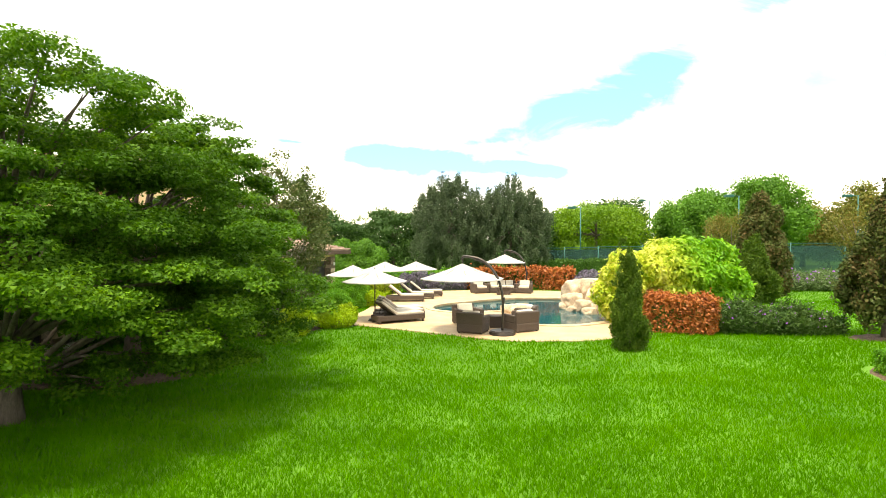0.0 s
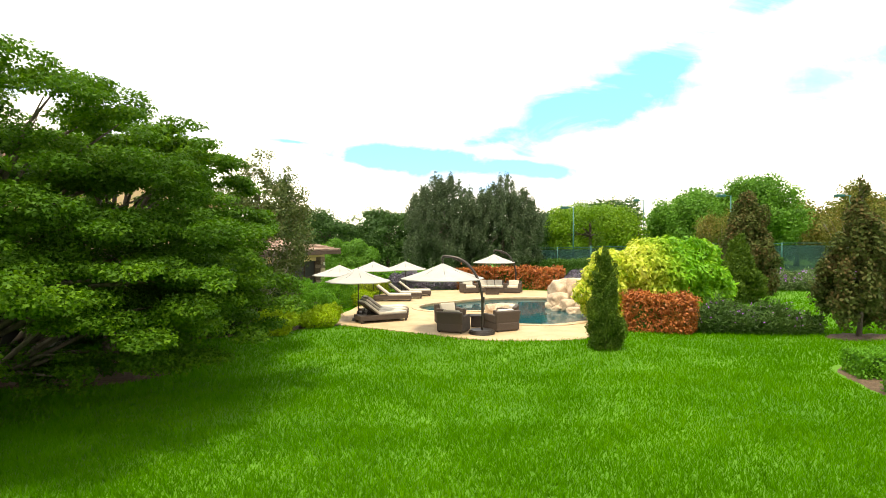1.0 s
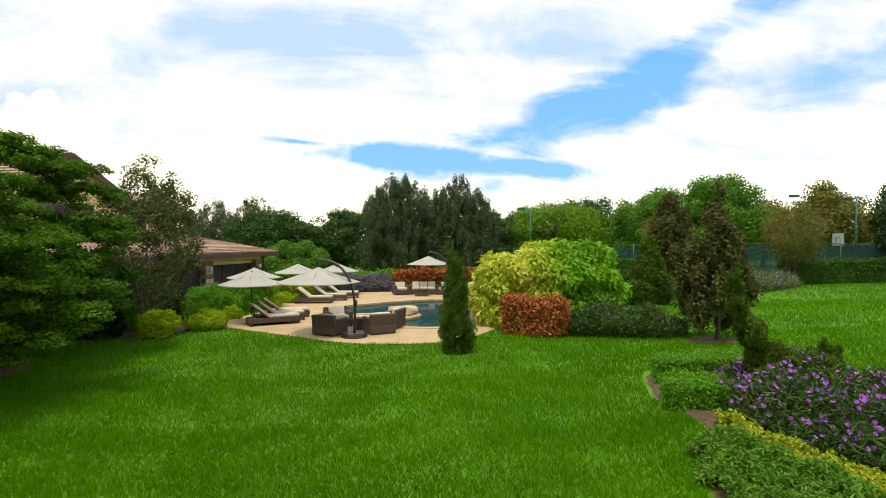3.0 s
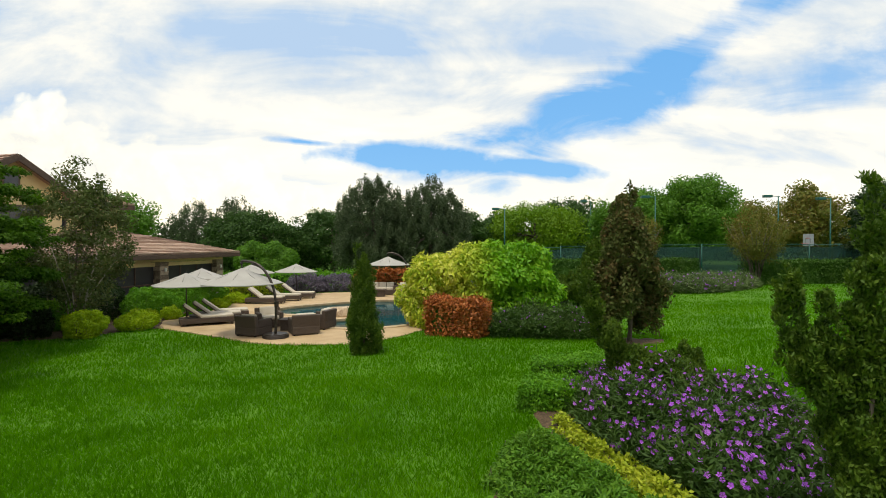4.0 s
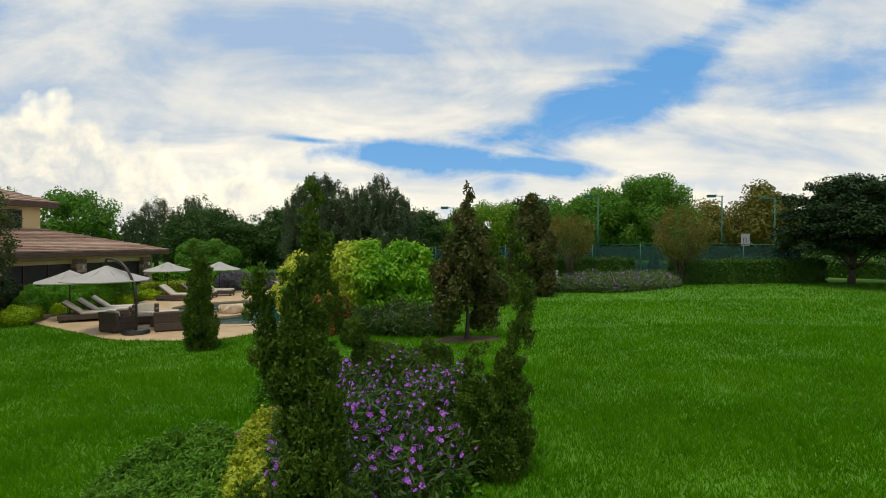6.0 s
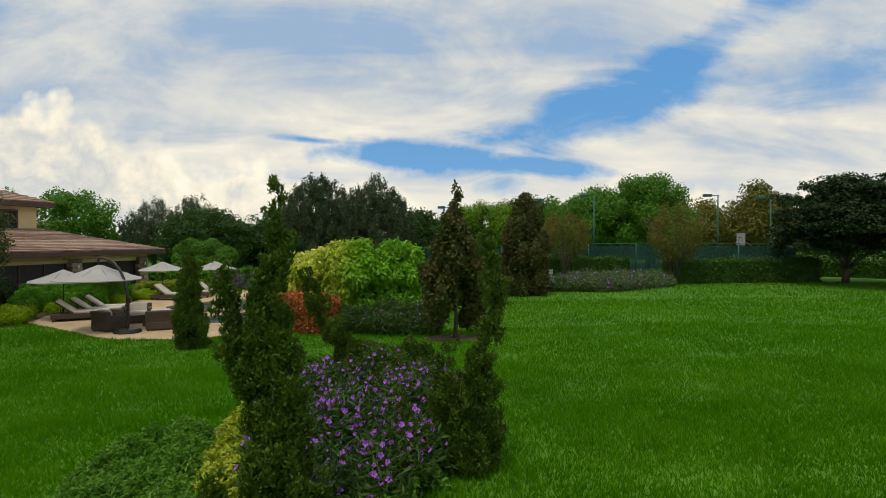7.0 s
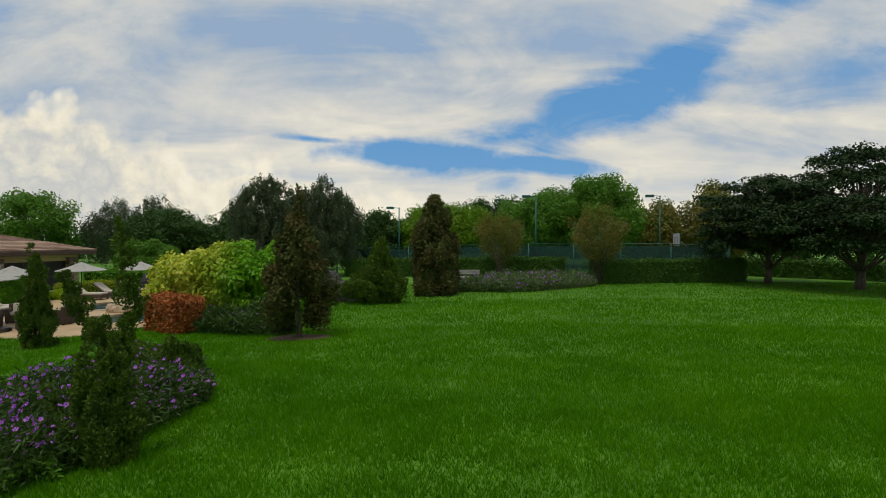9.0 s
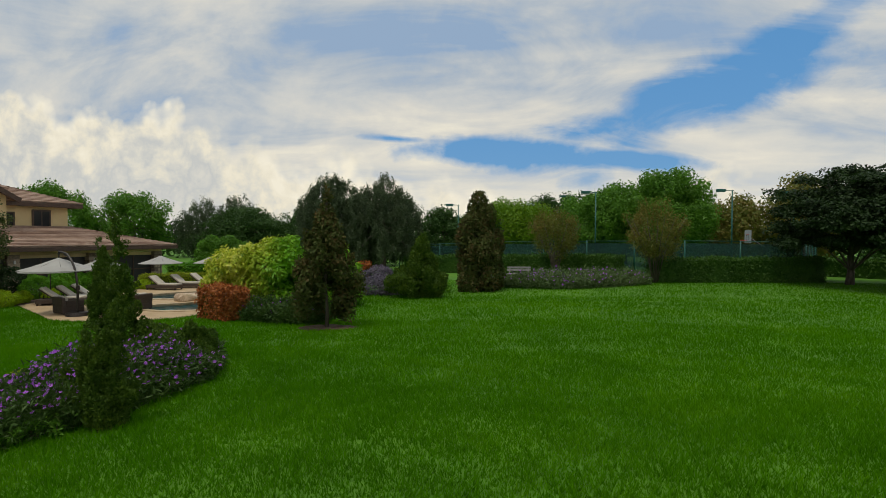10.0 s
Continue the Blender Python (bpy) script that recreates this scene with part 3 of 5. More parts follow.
def layered_tree(x, y, plates, height, label, leaves, leaf, r0=0.2, mat="olive", group="", far=False, puff=0.3, sprays=9):
    """A spreading tree whose flat sprays of leaves lie in tiers. plates: rows of x, y, z, radius."""
    e = plant("tree", x, y, label, "tree", group)
    limbs = [(min(0.95, max(0.3, p[2] / height * 0.8)), (p[0] * 0.85, p[1] * 0.85, p[2] - 0.1), 0.32 * r0) for p in plates]
    trunk(e, height * 0.75, r0, (0.02, 0.01), limbs)
    blobs = []
    for px, py, pz, pr in plates:
        k = max(5, int(pr * sprays))
        a = rng.uniform(0, 2 * math.pi, k)
        d = pr * np.sqrt(rng.random(k)) * 0.95
        s = pr * rng.uniform(0.22, 0.44, k) * (5 / sprays) ** 0.4
        droop = 0.45 * (d / pr) ** 2 * pr * 0.5
        blobs.append(np.stack([px + d * np.cos(a), py + d * np.sin(a), pz - droop + rng.normal(size=k) * 0.08 * pr, s, s, s * rng.uniform(0.8, 1.2, k) * puff], 1))
    blobs = np.concatenate(blobs)
    pos, out = blob_points(blobs, leaves, 0.45)
    out = unit(out * 0.5 + np.array([0, 0, 1.0]))
    leaf_crown(e, pos, out, leaf, 0.5, 0.55, None, mat, far)
    return e


def crown_tree(x, y, blobs, trunk_height, label, leaves, leaf, mat, r0=0.25, thick=0.3, along=None, spread=0.55, wide=0.55, name="tree", category="tree", group="", far=False):
    """A tree or tall shrub with a crown of clumps. blobs: rows of centre and radii in its own frame."""
    e = plant(name, x, y, label, category, group)
    blobs = np.asarray(blobs, float)
    pick = blobs[:: max(1, len(blobs) // 9)]
    trunk(e, trunk_height, r0, (0.01, 0.0), [(0.7, tuple(b[:3]), 0.35 * r0) for b in pick])
    pos, out = blob_points(blobs, leaves, thick)
    leaf_crown(e, pos, out, leaf, wide, spread, None if along is None else np.array(along), mat, far)
    return e


def bush(name, x, y, blobs, label, leaves, leaf, mat, category="shrub", group="", wide=0.5, spread=0.7, along=None, thick=0.35):
    """A shrub that stands full to the ground: twiggy stems and a mass of leaves."""
    e = plant(name, x, y, label, category, group)
    blobs = np.asarray(blobs, float)
    for b in blobs[:: max(1, len(blobs) // 6)][:6]:
        tube_part("stem", [(b[0] * 0.4, b[1] * 0.4, -0.05), (b[0] * 0.8, b[1] * 0.8, b[2] * 0.6), tuple(b[:3])], [0.03, 0.02, 0.008], M["bark"], e, 5)
    pos, out = blob_points(blobs, leaves, thick)
    keep = pos[:, 2] > -0.03
    quads_mesh("foliage", leaf_quads(pos[keep], out[keep], leaf, leaf * wide, spread, None if along is None else np.array(along)), M[mat], e)
    return e


def hedge(name, outline_pts, height, depth, label, leaves, leaf, mat, category="hedge", rough=0.06, group="", kind=""):
    """A clipped hedge along a line: leaves over its top, sides and ends, on a dense twig core."""
    line = curve(outline_pts, 8, closed=False)
    x0, y0 = line.mean(0)
    e = plant(name, x0, y0, label, category, group, z=0.0)
    seg = np.diff(line, axis=0)
    length = np.linalg.norm(seg, axis=1)
    way = seg / length[:, None]
    side = np.stack([-way[:, 1], way[:, 0]], 1)
    # core
    bm = bmesh.new()
    rows = []
    full_side = np.concatenate([side, side[-1:]])
    ends = np.concatenate([way[:1] * 0.1, np.zeros((len(line) - 2, 2)), -way[-1:] * 0.1])
    for p, s, d in zip(line, full_side, ends):
        z = gz(*p)
        a, b = p + d - s * (depth / 2 - 0.1), p + d + s * (depth / 2 - 0.1)
        rows.append([bm.verts.new((q[0] - x0, q[1] - y0, zz)) for q, zz in ((a, z - 0.1), (a, z + height - 0.12), (b, z + height - 0.12), (b, z - 0.1))])
    for r0, r1 in zip(rows, rows[1:]):
        for k in range(3):
            bm.faces.new((r0[k], r1[k], r1[k + 1], r0[k + 1]))
    bm.faces.new(rows[0])
    bm.faces.new(rows[-1][::-1])
    bmesh.ops.recalc_face_normals(bm, faces=bm.faces)
    part("core", bm, M["hedge"], e)
    n = leaves
    k = rng.choice(len(length), n, p=length / length.sum())
    t = rng.random(n)
    p = line[k] + seg[k] * t[:, None]
    u = rng.random(n) * (2 * height + depth)
    off = np.where(u < height, -depth / 2, np.where(u < height + depth, u - height - depth / 2, depth / 2))
    zz = np.where(u < height, u, np.where(u < height + depth, height, u - height - depth))
    out = np.zeros((n, 3))
    out[:, :2] = side[k] * np.where(u < height, -1, np.where(u < height + depth, 0, 1))[:, None]
    out[:, 2] = ((u >= height) & (u < height + depth)) * 1.0 + 0.25
    end = rng.random(n) < 2 * depth * height / (length.sum() * (2 * height + depth))
    which = rng.random(n) < 0.5
    p[end] = np.where(which[end, None], line[0], line[-1])
    off[end], zz[end] = rng.uniform(-depth / 2, depth / 2, end.sum()), rng.uniform(0, height, end.sum())
    out[end, :2], out[end, 2] = np.where(which[end, None], -way[0], way[-1]), 0.25
    p = p + side[k] * off[:, None]
    ground = ground_height(p[:, 0], p[:, 1])
    swell = rough * 1.5 * (np.sin(p[:, 0] * 2.3) * np.sin(p[:, 1] * 2.1 + zz * 1.7))
    pos = np.stack([p[:, 0] - x0, p[:, 1] - y0, ground + zz], 1) + unit(out) * (rng.normal(size=n) * rough + swell - leaf * 0.3)[:, None]
    quads_mesh("foliage", leaf_quads(pos, unit(out), leaf, leaf * 0.5, 0.75), M[mat], e)
    if kind:
        e["kind"] = kind
    return e


def cone_blobs(height, width, base=0.15, count=60, sharp=1.0, shoulder=0.25, wob=0.2):
    """Upright tufts that fill a tapering column."""
    z = base + (height - base) * rng.random(count) ** 0.85
    k = z / height
    a = rng.uniform(0, 2 * math.pi, count)
    lobe = 1 + 0.22 * np.sin(3 * a + 5.1 * z) + 0.14 * np.sin(2 * a - 8.3 * z + 1)
    r = width / 2 * np.where(k < shoulder, 0.75 + 0.25 * k / shoulder, ((1 - k) / (1 - shoulder)) ** sharp) * rng.uniform(0.3, 1.0, count) ** 0.6 * lobe
    s = width * rng.uniform(0.06, 0.17, count) * (1 - 0.5 * k)
    return np.stack([r * np.cos(a) * 0.85 + wob * 0.1 * np.sin(z * 3), r * np.sin(a) * 0.85, np.minimum(z, height - s), s, s, s * 2.0], 1)


def arm_blobs(points, radius, count):
    """Tufts along a leaning bough, thinning to its tip."""
    line = curve(points, 10, closed=False)
    k = rng.integers(0, len(line), count)
    t = k / len(line)
    s = radius * (1.05 - 0.75 * t) * rng.uniform(0.3, 0.95, count)
    d = unit(rng.normal(size=(count, 3))) * (radius * (1 - 0.7 * t) * rng.uniform(0.4, 1.5, count))[:, None]
    return np.concatenate([line[k] + d, np.stack([s * 0.7, s * 0.7, s * 1.3], 1)], 1)


# left: two spreading shade trees
def ring_plates(spec):
    out = []
    for z, r, n, pr, a0 in spec:
        for k in range(n):
            a = a0 + 2 * math.pi * k / n + rng.normal() * 0.15
            out.append((r * math.cos(a), r * math.sin(a), z + rng.normal() * 0.15, pr * rng.uniform(0.85, 1.15)))
    return out


plates = ring_plates([(2.3, 3.7, 9, 1.5, 0.2), (3.1, 3.3, 9, 1.6, 0.5), (3.9, 2.9, 8, 1.6, 0.1), (4.8, 2.2, 6, 1.5, 0.4), (5.6, 1.3, 4, 1.3, 0.2)])
plates += [(4.2, -0.9, 2.9, 1.2), (3.9, 0.8, 3.7, 1.3), (2.7, -1.5, 5.7, 1.1), (3.0, 0.3, 5.6, 1.1), (2.2, -1.9, 6.0, 1.1), (1.2, -1.6, 6.3, 1.2), (4.6, 0.9, 2.7, 1.1), (2.4, 0.6, 5.9, 1.2), (2.3, -0.6, 6.05, 1.0), (0.2, -0.4, 6.5, 1.3), (3.0, 1.6, 4.4, 1.4), (2.2, 2.4, 5.2, 1.4), (3.4, 2.2, 3.4, 1.4), (4.2, 1.6, 2.2, 1.3), (3.8, 2.6, 2.6, 1.4), (-0.6, 0.6, 1.0, 1.5), (0.6, 1.2, 0.9, 1.5), (1.7, 0.2, 0.9, 1.2), (0.4, -0.8, 1.3, 1.3), (-1.4, -0.8, 1.3, 1.5), (1.4, 1.8, 1.9, 1.5), (0.0, 1.6, 2.2, 1.6), (-1.0, 0.4, 2.4, 1.6), (2.3, 0.6, 1.3, 1.2), (2.9, 1.6, 1.1, 1.2), (1.0, -3.2, 3.3, 1.4), (2.6, -2.4, 2.6, 1.2), (-0.5, -3.0, 4.2, 1.5), (1.5, -2.8, 4.6, 1.4), (3.2, 0.6, 1.9, 1.2), (3.6, 1.8, 1.6, 1.3), (0.3, -2.2, 5.5, 1.4), (2.8, -1.0, 3.7, 1.4), (3.2, 0.9, 4.8, 1.3)]
# mostly unseen crown added over the lawn, away from the deck, to cast shade
plates += ring_plates([(4.4, 0.0, 1, 1.8, 0.0)]) + [(px, py, pz, 1.8) for px, py, pz in ((-2.6, -3.6, 4.3), (-4.2, -2.0, 4.4), (-2.2, -4.9, 3.9), (-4.6, -4.2, 4.0), (-0.9, -4.3, 4.6), (-3.4, -2.8, 5.2), (-1.4, -2.6, 5.3), (-5.6, -1.0, 4.0), (-2.8, -1.2, 6.0), (-1.2, -3.8, 5.6), (-4.2, -3.4, 5.3))]
layered_tree(-7.9, 9.6, plates, 5.6, "spreading shade tree with tiers of bright green leaves reaching low", 430000, 0.095, 0.2, far=True)
plates = ring_plates([(1.6, 2.9, 9, 1.3, 0.2), (2.7, 3.1, 9, 1.5, 0.6), (3.9, 3.0, 8, 1.5, 0.1), (5.0, 2.4, 7, 1.4, 0.4), (6.0, 1.2, 4, 1.3, 0.2)])
plates += [(3.0, 0.3, 5.1, 1.2), (2.4, 0.5, 5.9, 1.2), (3.0, -0.6, 5.6, 1.2), (3.2, 0.4, 4.2, 1.2), (2.0, -0.8, 6.2, 1.2), (1.0, -0.5, 6.4, 1.3), (3.1, -0.2, 3.2, 1.2), (3.0, 0.2, 2.2, 1.2), (2.8, 0.0, 1.4, 1.1)]
layered_tree(-8.8, 15.0, plates, 6.0, "dark green shade tree with drooping lower boughs over mulch", 150000, 0.14, 0.2, far=True)

# young open tree with reddish leaves beside the border
b = lumps((0.1, 0, 3.6), (1.95, 1.6, 2.9), 170, 0.36, 1.0, -0.95)
slender = crown_tree(-6.1, 19.5, b, 5.2, "slender open-crowned magnolia with grey stems and bronze-backed leaves", 18000, 0.125, "slender", 0.05, 0.95)
for k in range(9):
    a, r = k * 2.4, 0.9 + 0.35 * (k % 3)
    tube_part("stem", [(0.1 * math.cos(a), 0.1 * math.sin(a), -0.05), (0.35 * math.cos(a), 0.35 * math.sin(a), 1.3), (r * math.cos(a), r * math.sin(a), 3.2 + 0.3 * (k % 4))], [0.035, 0.028, 0.008], M["greybark"], slender, 5)

# magnolias on the lawn
crown_tree(13.6, 16.4, np.concatenate([cone_blobs(4.1, 2.45, 0.6, 90, 0.65, 0.4), arm_blobs([(0, 0, 3.6), (0.08, 0, 4.4), (0.0, 0, 4.95)], 0.24, 16)]), 4.6, "young magnolia with bronze-brown and green leathery leaves", 22000, 0.14, "magnolia", 0.06, 0.9)
crown_tree(17.3, 29.2, cone_blobs(5.4, 3.0, 0.3, 120, 0.5, 0.3), 4.5, "dense bronze-leaved magnolia at the lawn's far edge", 20000, 0.19, "magnolia", 0.07, 0.5)

# narrow cypress by the deck
def thuja(x, y, blobs, label, leaves, leaf, height, arms=()):
    e = plant("thuja", x, y, label, "conifer")
    trunk(e, height * 0.6, 0.035, (0.0, 0.0), [(0.1, a, 0.025) for a in arms])
    # fans of scale leaves stand out of each tuft and turn upwards
    blobs = np.asarray(blobs, float)
    away = blobs[:, :2] / np.maximum(np.hypot(blobs[:, 0], blobs[:, 1]), 0.05)[:, None]
    pick = rng.permutation(len(blobs))[: int(0.75 * len(blobs))]
    tips = blobs[pick].copy()
    tips[:, :2] += away[pick] * tips[:, 3:4] * 0.7 + rng.normal(size=(len(tips), 2)) * 0.03
    tips[:, 2] += tips[:, 5] * rng.uniform(0.2, 0.8, len(tips))
    tips[:, 3:] *= np.stack([rng.uniform(0.35, 0.6, len(tips))] * 2 + [rng.uniform(0.35, 0.7, len(tips))], 1)
    pos, out = blob_points(np.concatenate([blobs, tips]), leaves, 0.55)
    keep = pos[:, 2] > -0.02
    quads_mesh("foliage", leaf_quads(pos[keep], out[keep], leaf, leaf * 0.42, 0.6, np.array([0, 0, 1.0]) + out[keep] * 0.4), M["thuja"], e)
    return e


b = np.concatenate([cone_blobs(2.9, 1.12, 0.0, 200, 0.85, 0.2), arm_blobs([(-0.1, 0, 1.2), (-0.22, 0, 2.3), (-0.16, 0, 3.3)], 0.17, 40), arm_blobs([(0.1, 0, 1.2), (0.25, 0, 1.9), (0.3, 0, 2.5)], 0.15, 30)])
thuja(5.45, 15.6, b, "narrow upright thuja standing alone at the deck's edge", 42000, 0.075, 3.0)
thuja(14.9, 25.6, np.concatenate([cone_blobs(3.0, 2.0, 0.0, 150, 0.9, 0.25), lumps((-0.3, 0, 0.6), (1.4, 1.0, 0.8), 30, 0.35)]), "bushy bright green conifer with feathery upright sprays", 18000, 0.16, 2.6)

# conifers in the flower bed
b = np.concatenate([cone_blobs(1.6, 1.0, 0.0, 95, 0.8, 0.3, 0.6), arm_blobs([(0, 0, 0.8), (0.06, 0, 1.8), (-0.05, 0, 2.6), (0.04, 0, 3.1), (0.0, 0, 3.75)], 0.18, 150),
                    arm_blobs([(0.0, 0.1, 1.35), (-0.3, 0.15, 1.8), (-0.55, 0.2, 2.3), (-0.6, 0.2, 3.0)], 0.2, 95), arm_blobs([(0.0, 0.1, 1.7), (-0.25, 0.15, 2.15), (-0.3, 0.2, 2.7)], 0.17, 55),
                    arm_blobs([(0.05, 0, 1.3), (0.17, 0.1, 1.7), (0.18, 0.1, 2.1)], 0.11, 22), arm_blobs([(0, -0.1, 0.3), (0.35, -0.2, 0.6), (0.5, -0.3, 1.05)], 0.18, 36),
                    arm_blobs([(0, 0, 0.2), (-0.4, -0.3, 0.6), (-0.45, -0.35, 1.05)], 0.18, 36), arm_blobs([(0, 0, 0.1), (0.1, -0.35, 0.4), (0.12, -0.4, 0.75)], 0.16, 24)])
thuja(11.93, 4.65, b, "tall ragged thuja with a leaning side bough among purple flowers", 80000, 0.058, 3.2)
b = np.concatenate([arm_blobs([(0, 0, 0), (-0.05, 0, 0.8), (0.08, 0, 1.6), (0.2, 0, 2.4), (0.05, 0, 3.5)], 0.22, 120), arm_blobs([(-0.1, 0, 0.3), (-0.4, 0, 0.8), (-0.48, 0, 1.25), (-0.32, 0, 1.75)], 0.19, 50),
                    arm_blobs([(-0.2, 0, 0.2), (-0.85, 0.1, 0.5), (-1.05, 0.1, 1.05)], 0.2, 40), arm_blobs([(0, 0, 0.2), (0.2, 0, 0.5), (0.28, 0, 0.85)], 0.22, 25)])
thuja(13.97, 6.65, b, "twisted narrow thuja with a crooked top at the bed's edge", 46000, 0.06, 1.2)
b = np.concatenate([arm_blobs([(0, 0, 0.2), (-0.7, 0.0, 0.7), (-1.25, -0.2, 1.35), (-1.65, -0.4, 2.4)], 0.3, 80), arm_blobs([(0.0, 0, 0.1), (0.3, 0, 0.5), (0.35, 0, 1.0)], 0.3, 35), lumps((-0.2, 0, 0.4), (0.9, 0.6, 0.5), 20, 0.3)])
thuja(12.35, 10.4, b, "low thuja leaning hard to one side over the flowers", 32000, 0.07, 0.5)

# variegated bush and copper hedge
b = np.concatenate([lumps((-1.25, -0.1, 1.3), (1.75, 1.6, 1.75), 100, 0.42, 1.0, -0.75), lumps((1.85, 1.5, 1.35), (1.75, 1.7, 1.85), 110, 0.42, 1.0, -0.75), lumps((0.3, 0.5, 1.35), (1.7, 1.6, 1.9), 90, 0.42, 1.0, -0.6), lumps((-1.8, 0, 1.0), (1.0, 1.2, 1.25), 40, 0.35, 1.0, -0.75)])
bush("shrub", 9.1, 21.0, b, "large rounded shrub with big cream-yellow and green variegated leaves", 38000, 0.225, "varieg", wide=0.42, spread=0.55, along=(0, 0, -0.6), thick=0.5)
hedge("hedge", [(7.35, 19.0), (8.2, 18.6), (9.15, 18.12)], 1.2, 1.0, "clipped square hedge of coppery red leaves", 12000, 0.12, "copper", rough=0.085)
hedge("hedge", [(1.7, 35.7), (3.6, 36.2), (6.2, 36.0), (8.5, 35.2)], 1.35, 1.3, "long hedge of coppery orange-red leaves behind the far sofa", 9000, 0.22, "copper", rough=0.1)


# flowering strip beside the copper hedge
def flowers(parent, pos, size, name="flowers"):
    """Small open five-petalled blooms, too many to count."""
    n = len(pos)
    nor = unit(rng.normal(size=(n, 3)) * 0.55 + np.array([0, -0.5, 0.75]))
    a = unit(np.cross(nor, np.array([0.3, 0.2, 0.9])))
    b = np.cross(nor, a)
    s = (size * rng.uniform(0.7, 1.2, n))[:, None]
    quads = []
    for k in range(5):
        t0, t1, t2 = (2 * math.pi * (k + f) / 5 for f in (0.08, 0.5, 0.92))
        p = [pos + s * 0.5 * r * (math.cos(t) * a + math.sin(t) * b) + nor * s * h for r, t, h in ((0.05, t1, -0.12), (0.8, t0, 0.05), (1.05, t1, 0.1), (0.8, t2, 0.05))]
        quads.append(np.stack(p, 1))
    ob = quads_mesh(name, np.concatenate(quads), M["petal"], parent, "small purple trumpet flowers")
    ob["kind"] = "stuff"
    return ob


def flower_mass(x, y, outline, height, stems, blooms, label, leaf=0.16, bloom=0.055, mat="ruellia", name="flower_bed", top_only=False):
    """A loose bed of narrow-leaved stems with blooms held on top."""
    e = plant(name, x, y, label, "flower bed", z=0.0)
    lo, hi = outline.min(0), outline.max(0)
    p = rng.uniform(lo, hi, (int(stems * 3.5), 2))
    p = p[inside(outline, p[:, 0], p[:, 1])][:stems]
    edge = np.clip(far_from(outline, p[:, 0], p[:, 1]) / 0.7, 0.0, 1)
    h = height * (0.45 + 0.55 * np.sqrt(edge)) * (0.75 + 0.25 * np.sin(p[:, 0] * 2.9 + 1) * np.sin(p[:, 1] * 2.3)) * rng.uniform(0.7, 1.15, len(p))
    g = ground_height(p[:, 0], p[:, 1])
    per = 5
    k = np.repeat(np.arange(len(p)), per)
    t = np.tile(np.linspace(0.25, 1.0, per), len(p)) * rng.uniform(0.85, 1.05, len(k))
    lean = rng.normal(size=(len(p), 2)) * 0.18
    pos = np.stack([p[k, 0] + lean[k, 0] * t * h[k] - x, p[k, 1] + lean[k, 1] * t * h[k] - y, g[k] + t * h[k]], 1)
    out = unit(np.concatenate([rng.normal(size=(len(k), 2)) * 0.8, np.ones((len(k), 1))], 1))
    along = unit(np.concatenate([rng.normal(size=(len(k), 2)), rng.uniform(0.2, 1.0, (len(k), 1))], 1))
    quads_mesh("foliage", leaf_quads(pos, out, leaf, leaf * 0.2, 0.5, along), M[mat], e)
    s = rng.choice(len(p), len(p) // 2, replace=False)
    base = np.stack([p[s, 0] - x, p[s, 1] - y, g[s] - 0.02], 1)
    top = np.stack([p[s, 0] + lean[s, 0] * h[s] - x, p[s, 1] + lean[s, 1] * h[s] - y, g[s] + h[s] * 1.02], 1)
    wdt = np.array([0.005, 0.003, 0])
    stalks = quads_mesh("stems", np.stack([base - wdt, base + wdt, top + wdt * 0.4, top - wdt * 0.4], 1), M[mat], e)
    stalks["kind"] = "stuff"
    f = rng.choice(len(p), min(blooms, len(p)), replace=False)
    pos = np.stack([p[f, 0] + lean[f, 0] * h[f] * 1.1 - x, p[f, 1] + lean[f, 1] * h[f] * 1.1 - y, g[f] + h[f] * rng.uniform(0.85, 1.12, len(f)) + 0.03], 1)
    flowers(e, pos, bloom)
    return e


STRIP = curve([(9.3, 18.1), (10.6, 17.4), (12.4, 16.9), (13.0, 17.2), (13.0, 18.4), (12.2, 20.2), (10.8, 20.6), (9.9, 19.4)], 4)
flower_mass(11.3, 18.4, STRIP, 0.95, 4200, 130, "loose green flower strip dotted with pale purple blooms", 0.2, 0.06)
RUELLIA = curve([(10.25, 9.3), (10.5, 10.7), (12.2, 11.9), (13.2, 10.9), (13.9, 9.7), (13.9, 8.4), (13.7, 6.9), (13.1, 5.6), (12.2, 5.0), (11.35, 5.4), (10.75, 7.0), (10.4, 8.2)], 4)
flower_mass(12.6, 8.4, RUELLIA, 0.85, 8000, 1250, "dense bed of narrow-leaved plants with bright purple flowers", 0.17, 0.075)
FARBED = curve([(18.3, 31.2), (20.0, 29.9), (22.5, 29.5), (25.5, 31.6), (27.6, 34.0), (26.5, 35.2), (23.5, 34.6), (20.5, 33.6)], 4)
flower_mass(23, 32.3, FARBED, 0.95, 5200, 420, "wide mound of grey-green plants edged with purple blooms", 0.26, 0.11, "mound")


